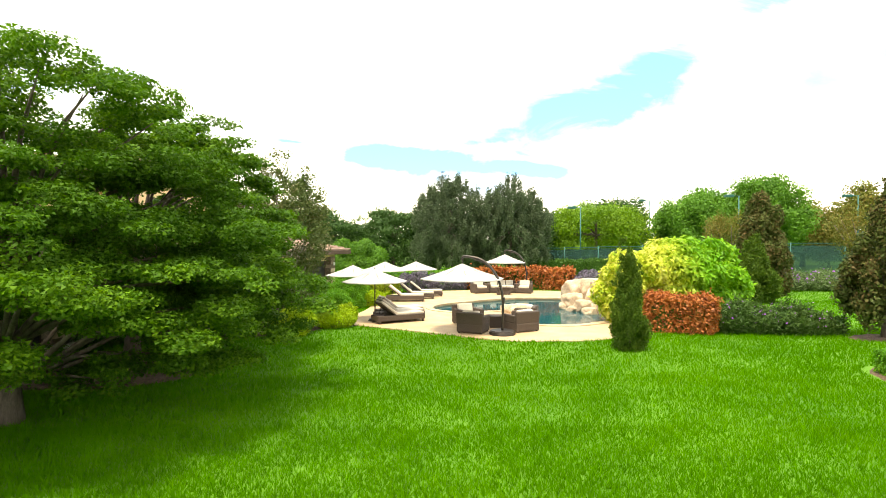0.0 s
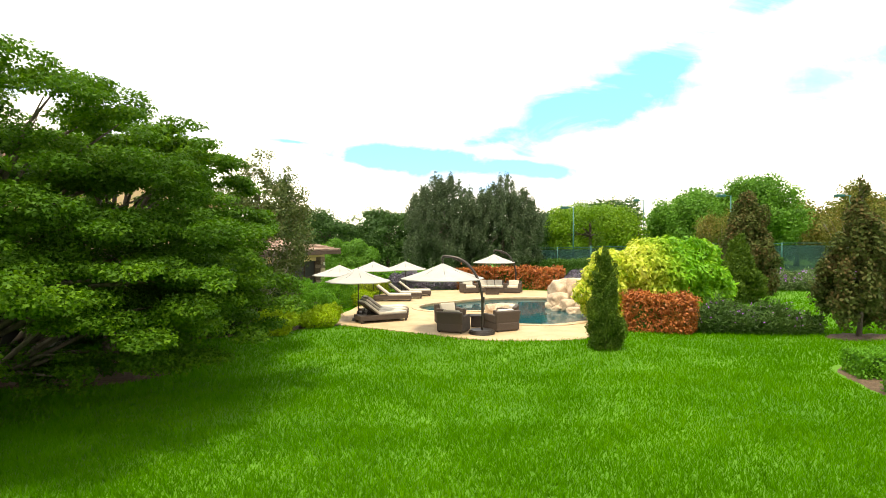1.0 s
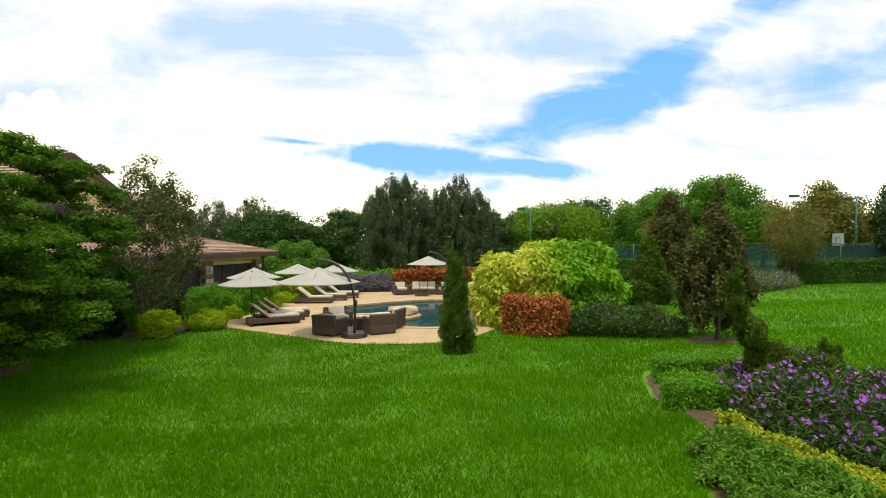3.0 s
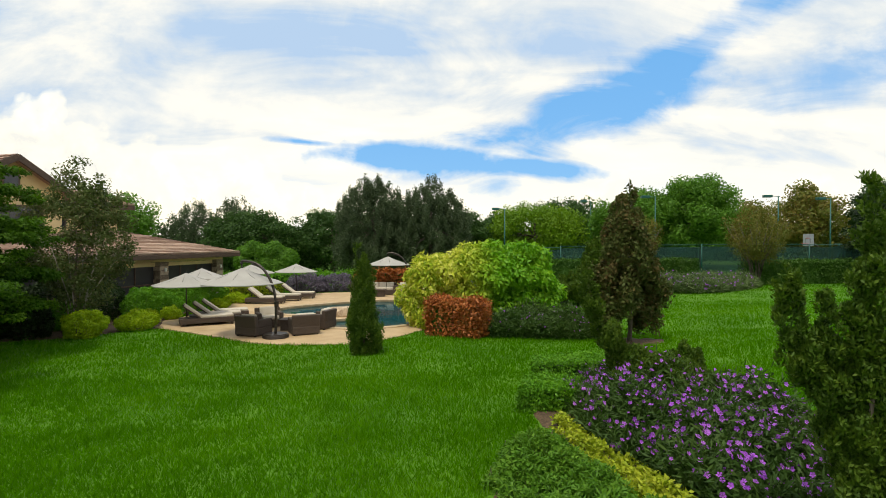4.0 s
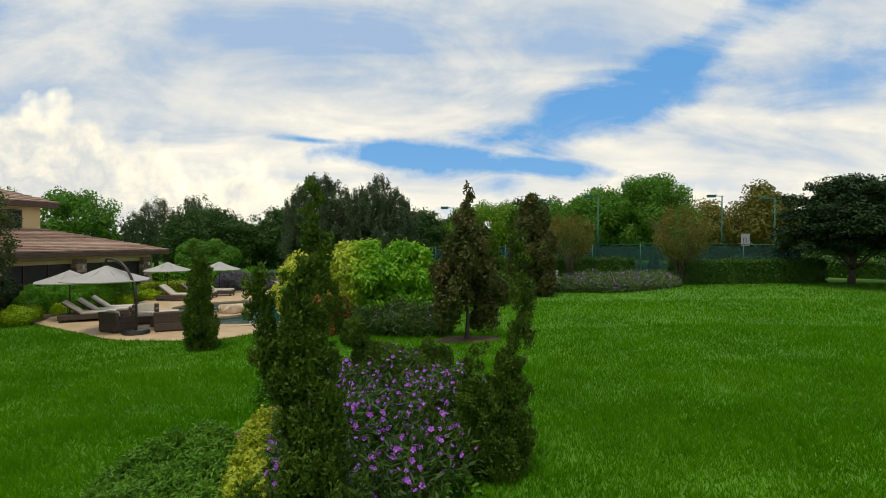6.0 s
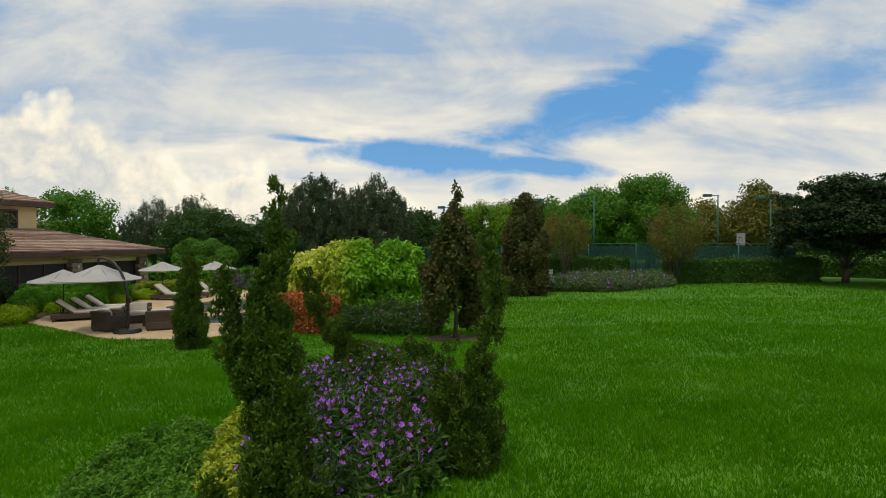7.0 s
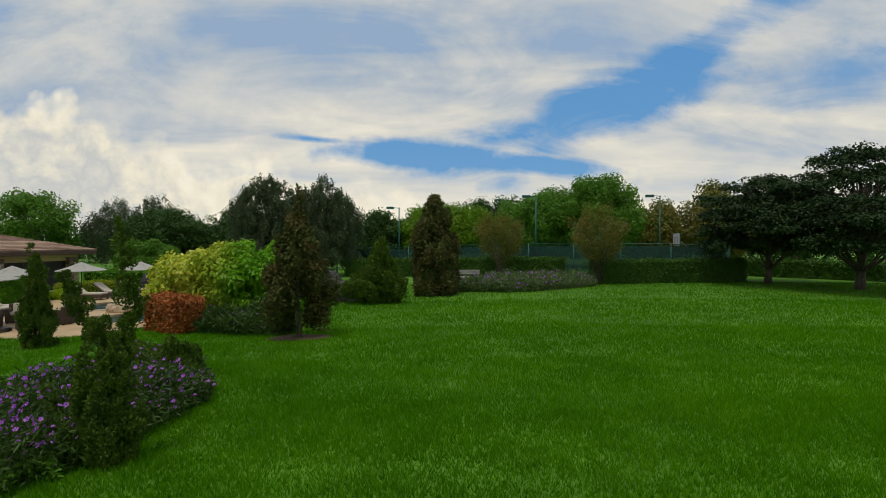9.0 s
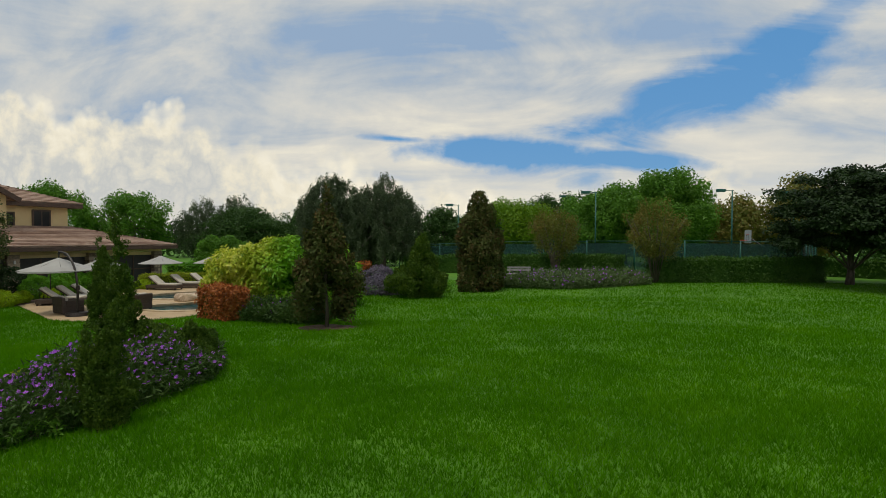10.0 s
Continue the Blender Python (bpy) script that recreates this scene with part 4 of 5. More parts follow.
# golden ground cover, low junipers and clipped low hedges in the flower bed
def carpet(name, outline, height, label, leaves, leaf, mat, category, wide=0.6, along=None):
    c = outline.mean(0)
    e = plant(name, c[0], c[1], label, category, z=0.0)
    lo, hi = outline.min(0), outline.max(0)
    p = rng.uniform(lo, hi, (leaves * 4, 2))
    p = p[inside(outline, p[:, 0], p[:, 1])][:leaves]
    gap = far_from(outline, p[:, 0], p[:, 1])
    lump = np.sin(p[:, 0] * 6.3 + 1.7 * np.sin(p[:, 1] * 3.1)) * np.sin(p[:, 1] * 5.9 + 1.4 * np.sin(p[:, 0] * 2.7))
    sprig = np.sin(p[:, 0] * 17 + 2 * np.sin(p[:, 1] * 7)) * np.sin(p[:, 1] * 15 + 2 * np.sin(p[:, 0] * 9))
    keep = gap > 0.16 + 0.15 * lump + 0.08 * sprig
    p, gap, lump, sprig = p[keep], gap[keep], lump[keep], sprig[keep]
    edge = np.clip(gap / 0.35, 0, 1)
    top = height * (0.3 + 0.7 * np.sqrt(edge)) * (0.85 + 0.4 * lump + 0.22 * sprig)
    z = ground_height(p[:, 0], p[:, 1]) + top * (1 - 0.5 * rng.random(len(p)) ** 2)
    out = unit(np.concatenate([rng.normal(size=(len(p), 2)) * 0.5 + (p - c) * 0.15, np.ones((len(p), 1))], 1))
    pos = np.concatenate([p - c, z[:, None]], 1)
    quads_mesh("foliage", leaf_quads(pos, out, leaf, leaf * wide, 0.6, along), M[mat], e)
    bm = bmesh.new()
    for q in p[:40]:
        zz = gz(*q)
        tube(bm, [(q[0] - c[0], q[1] - c[1], zz - 0.03), (q[0] - c[0] + 0.05, q[1] - c[1], zz + height * 0.7)], [0.01, 0.004], 4)
    part("stems", bm, M["bark"], e)["kind"] = "stuff"
    return e


carpet("ground_cover", curve([(10.15, 9.4), (10.35, 8.5), (10.65, 7.5), (11.05, 6.5), (11.15, 5.7), (10.4, 5.5), (10.1, 6.4), (9.85, 7.3), (9.65, 8.2), (9.7, 9.0)], 4), 0.3,
       "low golden-yellow ground cover edging the flower bed", 9000, 0.075, "golden", "ground cover")
carpet("ground_cover", curve([(8.55, 6.1), (8.65, 7.4), (9.1, 8.2), (9.7, 8.3), (10.15, 7.3), (10.5, 6.2), (11.1, 5.2), (11.4, 4.0), (9.6, 4.5)], 4), 0.36,
       "spreading low green juniper at the bed's front", 40000, 0.085, "juniper", "ground cover", 0.35)
carpet("ground_cover", curve([(11.3, 3.9), (12.2, 4.0), (13.0, 5.0), (13.9, 6.6), (13.6, 6.9), (12.8, 5.9), (12.0, 5.2), (11.3, 5.2)], 4), 0.34,
       "low green leafy edging under the purple flowers", 9000, 0.10, "juniper", "ground cover", 0.4)
hedge("hedge", [(9.95, 11.95), (11.0, 11.75), (12.3, 11.4)], 0.58, 0.95, "low clipped dark green box hedge", 11000, 0.07, "shrub", rough=0.035, group="low hedges in the flower bed")
hedge("hedge", [(9.5, 10.2), (10.0, 10.1), (10.5, 9.9)], 0.5, 0.85, "low clipped dark green box hedge", 8000, 0.07, "shrub", rough=0.035, group="low hedges in the flower bed")


# shrub border left of the deck
def mound(x, y, rx, ry, h, mat, label, n, leaf, name="shrub"):
    b = np.concatenate([[(0, 0, h * 0.42, rx * 0.86, ry * 0.86, h * 0.52)], lumps((0, 0, h * 0.44), (rx, ry, h * 0.58), max(34, int(60 * rx * ry)), 0.2 * min(1.4, max(rx, ry)), 1.0, -0.8)])
    return bush(name, x, y, b, label, n, leaf, mat)


for x, y, rx, ry, h, mat, lab, n, lf in (
        (-5.3, 18.8, 0.75, 0.6, 1.05, "lime", "bright lime-green rounded shrub on the lawn's edge", 8000, 0.08),
        (-3.95, 19.75, 0.85, 0.5, 0.68, "lime", "low lime-green shrub spilling beside the deck", 7000, 0.075),
        (-4.2, 20.9, 0.5, 0.45, 0.62, "lime", "low lime-green shrub spilling beside the deck", 4000, 0.075),
        (-6.9, 20.6, 0.9, 0.8, 1.1, "shrub", "mid-green shrub in the shade of the trees", 6000, 0.09),
        (-5.9, 23.2, 0.85, 0.8, 1.35, "shrub", "clipped bright green ball shrub in the border", 9000, 0.075),
        (-4.75, 23.5, 0.72, 0.7, 1.15, "shrub", "clipped bright green ball shrub in the border", 8000, 0.075),
        (-4.5, 25.2, 0.85, 0.8, 1.35, "shrub", "clipped bright green ball shrub in the border", 9000, 0.075),
        (-5.0, 27.6, 1.1, 0.9, 1.4, "shrub", "clipped bright green ball shrub in the border", 8000, 0.085),
        (-6.6, 25.6, 1.0, 0.9, 1.4, "shrub", "rounded mid-green shrub against the porch", 6000, 0.10),
        (-6.9, 28.6, 1.0, 0.9, 1.3, "shrub", "rounded mid-green shrub against the porch", 6000, 0.10),
        (-4.0, 22.4, 0.42, 0.4, 0.55, "lime", "small lime-green shrub at the deck's edge", 3500, 0.07),
        # the next five carry the trees' shade in their leaf colour
        (-7.5, 18.9, 1.0, 0.8, 1.5, "shade", "leafy shrub under the trees, their shade put into its dark leaf colour", 6000, 0.12),
        (-9.4, 19.2, 1.3, 0.9, 1.8, "shade", "leafy shrub under the trees, their shade put into its dark leaf colour", 6000, 0.12),
        (-8.4, 21.0, 1.3, 1.0, 2.0, "shade", "leafy shrub under the trees, their shade put into its dark leaf colour", 6000, 0.12),
        (-7.4, 22.9, 1.1, 0.9, 1.8, "shade", "leafy shrub under the trees, their shade put into its dark leaf colour", 6000, 0.12),
        (-11.6, 18.8, 1.5, 1.0, 1.9, "shade", "leafy shrub under the trees, their shade put into its dark leaf colour", 6000, 0.12),
        (-9.0, 18.0, 1.2, 0.9, 1.0, "hedge", "dark green shrub under the shade tree", 5000, 0.12),
        (-11.3, 17.3, 1.4, 1.0, 1.1, "hedge", "dark green shrub under the shade tree", 5000, 0.12),
        (-3.7, 26.3, 0.55, 0.5, 0.5, "lime", "small lime-green shrub at the deck's edge", 2500, 0.10),
        (-3.6, 28.4, 0.7, 0.5, 0.55, "lime", "small lime-green shrub at the deck's edge", 2500, 0.10),
        (-1.6, 34.9, 1.3, 0.8, 1.2, "lavender", "grey-purple flowering shrub behind the loungers", 4500, 0.14),
        (2.6, 37.6, 1.5, 0.8, 1.1, "lavender", "grey-purple flowering shrub behind the loungers", 4500, 0.14),
        (0.5, 35.6, 1.3, 0.8, 1.2, "lavender", "grey-purple flowering shrub behind the loungers", 4500, 0.14),
        (9.6, 34.8, 1.3, 0.9, 1.2, "lavender", "grey-purple flowering shrub by the rocks", 4500, 0.14),
        (12.6, 27.0, 1.4, 1.0, 1.0, "lavender", "grey-purple flowering shrub beside the conifer", 4500, 0.14),
        (14.2, 28.2, 1.6, 1.0, 0.9, "shrub", "low green shrub beside the bronze magnolia", 4500, 0.14)):
    mound(x, y, rx, ry, h, mat, lab, n, lf)
hedge("hedge", [(-4.6, 29.5), (-4.2, 31.6), (-3.0, 33.4)], 0.75, 0.8, "low golden-yellow hedge along the deck", 6000, 0.11, "golden", rough=0.06)
hedge("hedge", [(-8.5, 37.2), (-5.0, 37.6), (-1.0, 38.4), (1.6, 39.2)], 1.25, 1.2, "clipped dark green hedge beyond the loungers", 7000, 0.2, "shrub", rough=0.1)
crown_tree(-7.0, 42.0, lumps((0, 0, 1.7), (2.3, 2.0, 1.8), 60, 0.6, 1.0, -0.6), 2.5, "bright green leafy small tree beyond the porch", 14000, 0.24, "fresh", 0.08, 0.5)

# tall hedges before the court and the trees beyond
hedge("hedge", [(27.9, 36.0), (31.0, 36.6), (34.5, 37.0), (37.4, 37.0), (38.3, 37.8), (38.4, 40.0)], 1.55, 1.4, "long clipped dark green hedge before the court fence", 16000, 0.17, "hedge", rough=0.06)
hedge("hedge", [(8.6, 47.0), (14.0, 45.0), (20.0, 43.2), (27.0, 41.5)], 1.5, 1.2, "long clipped dark green hedge along the court", 14000, 0.2, "hedge", rough=0.06)
hedge("hedge", [(41.5, 45.0), (46.0, 40.5), (52.0, 36.0), (60.0, 33.0)], 1.3, 1.3, "clipped yellowish green boundary hedge beyond the shade trees", 14000, 0.2, "hedge", rough=0.08)
for x, y, h, r in ((28.1, 35.4, 5.2, 2.5), (21.9, 40.5, 4.9, 2.5)):
    b = lumps((0, 0, h * 0.60), (r, r, h * 0.42), 120, 0.40, 1.6, -0.85)
    b[:, :2] *= (0.25 + 0.8 * b[:, 2:3] / h)
    e = crown_tree(x, y, b, h * 0.35, "multi-stemmed crape myrtle with thinning olive-brown leaves", 8500, 0.14, "myrtle", 0.05, 0.95, along=(0, 0, 1), name="crape_myrtle")
    for k in range(16):
        a = k * 2.4
        tube_part("stem", [(0.12 * math.cos(a), 0.12 * math.sin(a), -0.05), (0.45 * math.cos(a), 0.45 * math.sin(a), h * 0.3), (r * 0.75 * math.cos(a), r * 0.75 * math.sin(a), h * 0.8)], [0.045, 0.035, 0.01], M["bark"], e, 5)

# the shaded look of these two crowns is put into the leaf colour
plates = ring_plates([(2.9, 3.0, 9, 1.6, 0.2), (3.8, 3.2, 10, 1.7, 0.6), (4.7, 2.7, 9, 1.7, 0.1), (5.6, 2.2, 7, 1.5, 0.4), (6.4, 1.4, 5, 1.3, 0.2), (7.0, 0.6, 3, 1.1, 0.2)])
plates += [(-3.8, 0.2, 5.7, 1.2), (-3.4, -0.6, 4.5, 1.4), (-2.2, 0.0, 6.6, 1.1)]
layered_tree(39.4, 35.6, plates, 7.2, "tiered shade tree standing on the far lawn, leaves coloured dark as if shaded", 50000, 0.25, 0.2, "shade", far=True, puff=0.38)
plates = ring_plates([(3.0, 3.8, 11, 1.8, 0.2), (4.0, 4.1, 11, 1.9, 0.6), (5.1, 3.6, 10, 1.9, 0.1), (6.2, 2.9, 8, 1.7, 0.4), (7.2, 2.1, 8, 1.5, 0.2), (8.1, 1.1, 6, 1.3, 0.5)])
layered_tree(42.5, 31.6, plates, 8.2, "tiered shade tree standing on the far lawn, leaves coloured dark as if shaded", 60000, 0.25, 0.24, "shade", far=True, puff=0.4)


def tall_tree(x, y, h, r, mat, label, n, leaf, clumps=90, size=0.9, flat=1.0, base=0.25, along=None, wide=0.5):
    b = lumps((0, 0, h * (base + 1) / 2), (r, r, h * (1 - base) / 2), clumps, size, flat, -0.8)
    return crown_tree(x, y, b, h * 0.75, label, n, leaf, mat, 0.25, 0.7, along, wide=wide, far=True)


def feather_tree(x, y, h, r, label, n):
    """A tree of upward plumes with a jagged, see-through outline."""
    k = 480
    a, d = rng.uniform(0, 2 * math.pi, k), r * np.sqrt(rng.random(k))
    top = h * (1 - 0.38 * (d / r) ** 2.2) * rng.uniform(0.74, 1.05, k)
    z = np.where(rng.random(k) < 0.45, top - 0.5, top * rng.uniform(0.15, 0.85, k))
    s = rng.uniform(0.15, 0.38, k)
    return crown_tree(x, y, np.stack([d * np.cos(a), d * np.sin(a), z, s, s, s * 2.4], 1), h * 0.7, label, int(n * 1.9), 0.27, "needle", 0.25, 0.95, (0, 0, 1.2), 0.9, 0.3, far=True)


feather_tree(0.7, 48.5, 9.3, 3.7, "grey-green feathery tree with an upright jagged crown", 36000)
feather_tree(6.0, 48.0, 8.8, 3.7, "grey-green feathery tree with an upright jagged crown", 36000)
for x, y, h, r in ((-11.5, 57, 6.6, 4.4), (-5.5, 59, 7.0, 4.6), (-15.5, 58, 6.6, 4.2), (0.5, 60, 6.8, 4.2), (9.5, 60, 6.4, 3.6)):
    tall_tree(x, y, h, r, "dark", "low spreading dark green tree in the boundary belt", 22000, 0.36, 130, 1.15, 0.5, -0.1)
for x, y, h, r in ((-21.5, 60, 8.0, 3.3), (-17.0, 61, 8.5, 3.4)):
    feather_tree(x, y, h, r, "dark feathery tree rising behind the house", 16000)
tall_tree(17.2, 60, 7.4, 5.6, "round", "broad round-headed bright green tree", 30000, 0.34, 120, 1.3, 0.7, 0.1)
tall_tree(33.2, 55, 9.6, 4.2, "fresh", "tall leafy green tree behind the court", 32000, 0.36, 120, 1.0, 1.1, 0.05)
tall_tree(26.5, 57, 8.0, 4.0, "fresh", "leafy green tree behind the court", 26000, 0.36, 110, 1.0, 1.1, 0.05)
tall_tree(29.6, 59, 8.6, 3.8, "fresh", "leafy green tree behind the court", 22000, 0.38, 90, 1.0, 1.1, 0.05)
tall_tree(23.0, 72, 9.4, 4.6, "dark", "distant dark green tree over the belt", 14000, 0.45, 70, 1.2, 1.0, 0.05)
for x, y, h, r, mt in ((40.5, 60, 7.4, 3.6, "myrtle"), (46.5, 58, 9.0, 3.8, "myrtle"), (53, 55, 9.0, 4.0, "dark"), (60, 50, 8.0, 4.5, "dark"), (68, 44, 8.0, 5.0, "dark"), (37, 64, 7.5, 3.5, "fresh"),
                       (-33, 50, 9.6, 4.4, "fresh"), (-38, 44, 9.4, 4.4, "fresh"), (-28, 56, 9.0, 4.2, "fresh"), (-46, 36, 8.6, 5.0, "dark"), (-24, 30, 8.0, 4.5, "dark"), (-18, 17, 7.5, 4.0, "dark"), (13.5, 66, 6.6, 3.6, "dark")):
    tall_tree(x, y, h, r, mt, "leafy tree in the boundary belt", 13000, 0.42, 70, 1.1, 1.0, 0.03)


# a far belt of woods closes the view all round
def far_woods():
    pts = []
    for k in range(420):
        a = 2 * math.pi * (k + rng.random()) / 420
        d = rng.uniform(78, 96)
        h = rng.uniform(4.0, 6.2)
        for z in (0.22, 0.5, 0.78):
            s = rng.uniform(1.6, 2.4) * (1.15 - 0.4 * z)
            pts.append((12 + d * math.sin(a), 8 + d * math.cos(a), h * z, s, s, s * 0.85))
    b = np.array(pts)
    k = rng.choice(len(b), 90000)
    d = unit(rng.normal(size=(90000, 3)))
    pos = b[k, :3] + d * b[k, 3:] * rng.uniform(0.75, 1.05, (90000, 1))
    keep = pos[:, 2] > 0
    ob = quads_mesh("woods", leaf_quads(pos[keep], d[keep], 0.9, 0.7, 0.7)[:, 1:], M["dark"], corners=3)
    tagged(ob, "distant belt of dark green woods", "woods", kind="stuff")


far_woods()


# ---- pool furniture ----
def canopy_panels(parent, rx, ry, rise, z, sides=8, cx=0.0, cy=0.0, valance=0.03):
    """One cloth panel between each two ribs, sagging a little, with a short hanging edge."""
    for k in range(sides):
        a0, a1 = (2 * math.pi * (k + 0.5 + j) / sides for j in (0, 1))
        bm = bmesh.new()
        rows = []
        for i in range(6):
            t = i / 5
            row = []
            for j in range(5):
                s = j / 4
                x = t * ((1 - s) * math.cos(a0) + s * math.cos(a1)) * rx
                y = t * ((1 - s) * math.sin(a0) + s * math.sin(a1)) * ry
                sag = -0.015 * math.sin(math.pi * s) * t - 0.03 * math.sin(math.pi * t)
                row.append(bm.verts.new((cx + x, cy + y, z + rise * (1 - t) + sag)))
            rows.append(row)
        rows.append([bm.verts.new((v.co.x * 1.0, v.co.y * 1.0, v.co.z - valance)) for v in rows[-1]])
        for r0, r1 in zip(rows, rows[1:]):
            for j in range(4):
                bm.faces.new((r0[j], r1[j], r1[j + 1], r0[j + 1]))
        bmesh.ops.remove_doubles(bm, verts=bm.verts, dist=0.0005)
        bmesh.ops.solidify(bm, geom=bm.faces[:], thickness=0.008)
        part("canopy_panel", bm, M["canvas"], parent)
        tube_part("rib", [(cx, cy, z + rise - 0.03), (cx + 0.98 * rx * math.cos(a0), cy + 0.98 * ry * math.sin(a0), z - 0.03)], [0.012, 0.010], M["metal"], parent, 5)


def cantilever_umbrella(x, y, turn, label, r=1.5, top=2.62, rim=1.9, reach=1.35):
    e = plant("cantilever_umbrella", x, y, label, "parasol", "parasols round the pool", turn, z=0.0)
    bm = bmesh.new()
    bmesh.ops.create_cone(bm, cap_ends=True, segments=28, radius1=0.46, radius2=0.42, depth=0.14, matrix=pose(0, 0, 0.07))
    bmesh.ops.bevel(bm, geom=[ed for ed in bm.edges if abs(ed.verts[0].co.z - ed.verts[1].co.z) < 0.01], offset=0.03, segments=2, affect="EDGES")
    part("base", bm, M["metal"], e, "round grey-brown weighted base")
    arc = [(0, 0, 0.1), (0.02, 0, 0.7), (0.0, 0, 1.3), (-0.12, 0, 1.8), (-0.4, 0, 2.25), (-0.8, 0, top - 0.08), (-reach + 0.05, 0, top), (-reach, 0, top - 0.12)]
    tube_part("pole", curve(arc, 4, closed=False).tolist(), [0.045] * 29, M["metal"], e, 8, "curved dark metal mast")
    arc2 = [(0.0, 0, 1.15), (-0.03, 0, 1.6), (-0.24, 0, 2.08), (-0.62, 0, top - 0.22), (-1.0, 0, top - 0.1)]
    tube_part("brace", curve(arc2, 4, closed=False).tolist(), [0.025] * 17, M["metal"], e, 6)
    box_part("crank_box", (0.1, 0.12, 0.2), pose(0.04, 0, 1.15), M["metal"], e)
    canopy_panels(e, r, r, 0.52, rim, 8, -reach, 0)
    tube_part("finial", [(-reach, 0, rim + 0.45), (-reach, 0, top - 0.1)], [0.03, 0.02], M["metal"], e, 6)
    return e


def market_umbrella(x, y, label, r=1.3, top=2.2, rise=0.48):
    e = plant("market_umbrella", x, y, label, "parasol", "parasols round the pool", rng.uniform(0, 45), z=0.0)
    tube_part("pole", [(0, 0, 0), (0, 0, top - 0.05)], [0.024, 0.022], M["metal"], e, 8, "slim dark pole")
    bm = bmesh.new()
    bmesh.ops.create_cone(bm, cap_ends=True, segments=24, radius1=0.28, radius2=0.22, depth=0.1, matrix=pose(0, 0, 0.05))
    part("base", bm, M["metal"], e)
    canopy_panels(e, r, r, rise, top - rise, 8)
    tube_part("finial", [(0, 0, top - 0.06), (0, 0, top + 0.07)], [0.03, 0.012], M["metal"], e, 6)
    return e


cantilever_umbrella(2.0, 17.95, -18, "open cream cantilever parasol with curved mast over wicker chairs", 1.45, 2.62, 1.86, 1.4)
cantilever_umbrella(5.25, 33.6, -8, "open cream cantilever parasol with a curved mast behind the far sofa", 1.4, 2.6, 1.84, 1.35)
for x, y, t in ((-2.7, 21.1, 2.05), (-4.4, 26.0, 2.0), (-3.2, 29.4, 2.05), (-1.65, 32.6, 1.95)):
    market_umbrella(x, y, "open cream market parasol on a slim dark pole beside loungers", 1.3, t)


def lounger(x, y, turn, back=38):
    """A wicker sun bed; its foot end points along +x."""
    e = plant("sun_lounger", x, y, "dark wicker sun lounger with cream cushions, backrest raised", "sun lounger", "sun loungers on the deck", turn, z=0.0)
    box_part("frame", (2.0, 0.74, 0.2), pose(0, 0, 0.2), M["wicker"], e, "", 0.02)
    for sx in (-0.92, 0.92):
        for sy in (-0.31, 0.31):
            box_part("leg", (0.08, 0.08, 0.12), pose(sx, sy, 0.06), M["wicker"], e, "", 0.008)
    box_part("mattress", (1.22, 0.66, 0.09), pose(0.36, 0, 0.345), M["cushion"], e, "flat cream seat cushion", 0.03)
    m = pose(-0.25, 0, 0.31, 0, back, 0)
    box_part("backrest", (0.78, 0.70, 0.045), m @ pose(-0.39, 0, 0), M["wicker"], e, "", 0.012)
    box_part("back_cushion", (0.78, 0.66, 0.09), m @ pose(-0.38, 0, 0.07), M["cushion"], e, "raised cream back cushion", 0.03)
    tube_part("strut", [(-0.7, 0.25, 0.3), (-0.66, 0.25, 0.58)], [0.014, 0.014], M["metal"], e, 6)
    tube_part("strut", [(-0.7, -0.25, 0.3), (-0.66, -0.25, 0.58)], [0.014, 0.014], M["metal"], e, 6)
    return e


first = lounger(-1.75, 20.85, 30)
for x, y, a in ((-1.80, 21.75, 27), (-1.85, 22.65, 26), (-2.0, 28.2, 3), (-1.5, 29.5, 5), (-1.05, 30.8, 6)):
    copy_thing(first, pose(x, y, 0, 0, 0, a))


def wicker_seat(x, y, turn, width, label, category, seats=1, cushion_back=True, name="armchair"):
    """A deep wicker seat that faces along its own +y."""
    e = plant(name, x, y, label, category, "wicker seats on the deck", turn, z=0.0)
    d = 0.86
    box_part("seat_base", (width - 0.02, d - 0.02, 0.27), pose(0, 0, 0.175), M["wicker"], e, "", 0.03)
    for sx in (-1, 1):
        for sy in (-1, 1):
            box_part("foot", (0.06, 0.06, 0.04), pose(sx * (width / 2 - 0.08), sy * (d / 2 - 0.08), 0.02), M["metal"], e, "", 0.005)
    box_part("backrest", (width, 0.15, 0.44), pose(0, -d / 2 + 0.075, 0.50) @ pose(0, 0, 0, 7), M["wicker"], e, "", 0.04)
    for sx in (-1, 1):
        box_part("arm", (0.14, d - 0.16, 0.28), pose(sx * (width / 2 - 0.07), 0.07, 0.44), M["wicker"], e, "", 0.04)
    w = (width - 0.3) / seats
    for k in range(seats):
        cx = -width / 2 + 0.15 + w * (k + 0.5)
        box_part("seat_cushion", (w - 0.02, 0.66, 0.14), pose(cx, 0.09, 0.385), M["cushion"], e, "cream seat cushion", 0.045)
        if cushion_back:
            box_part("back_cushion", (w - 0.03, 0.16, 0.38), pose(cx, -0.20, 0.57) @ pose(0, 0, 0, 14), M["cushion"], e, "cream back cushion", 0.05)
    return e


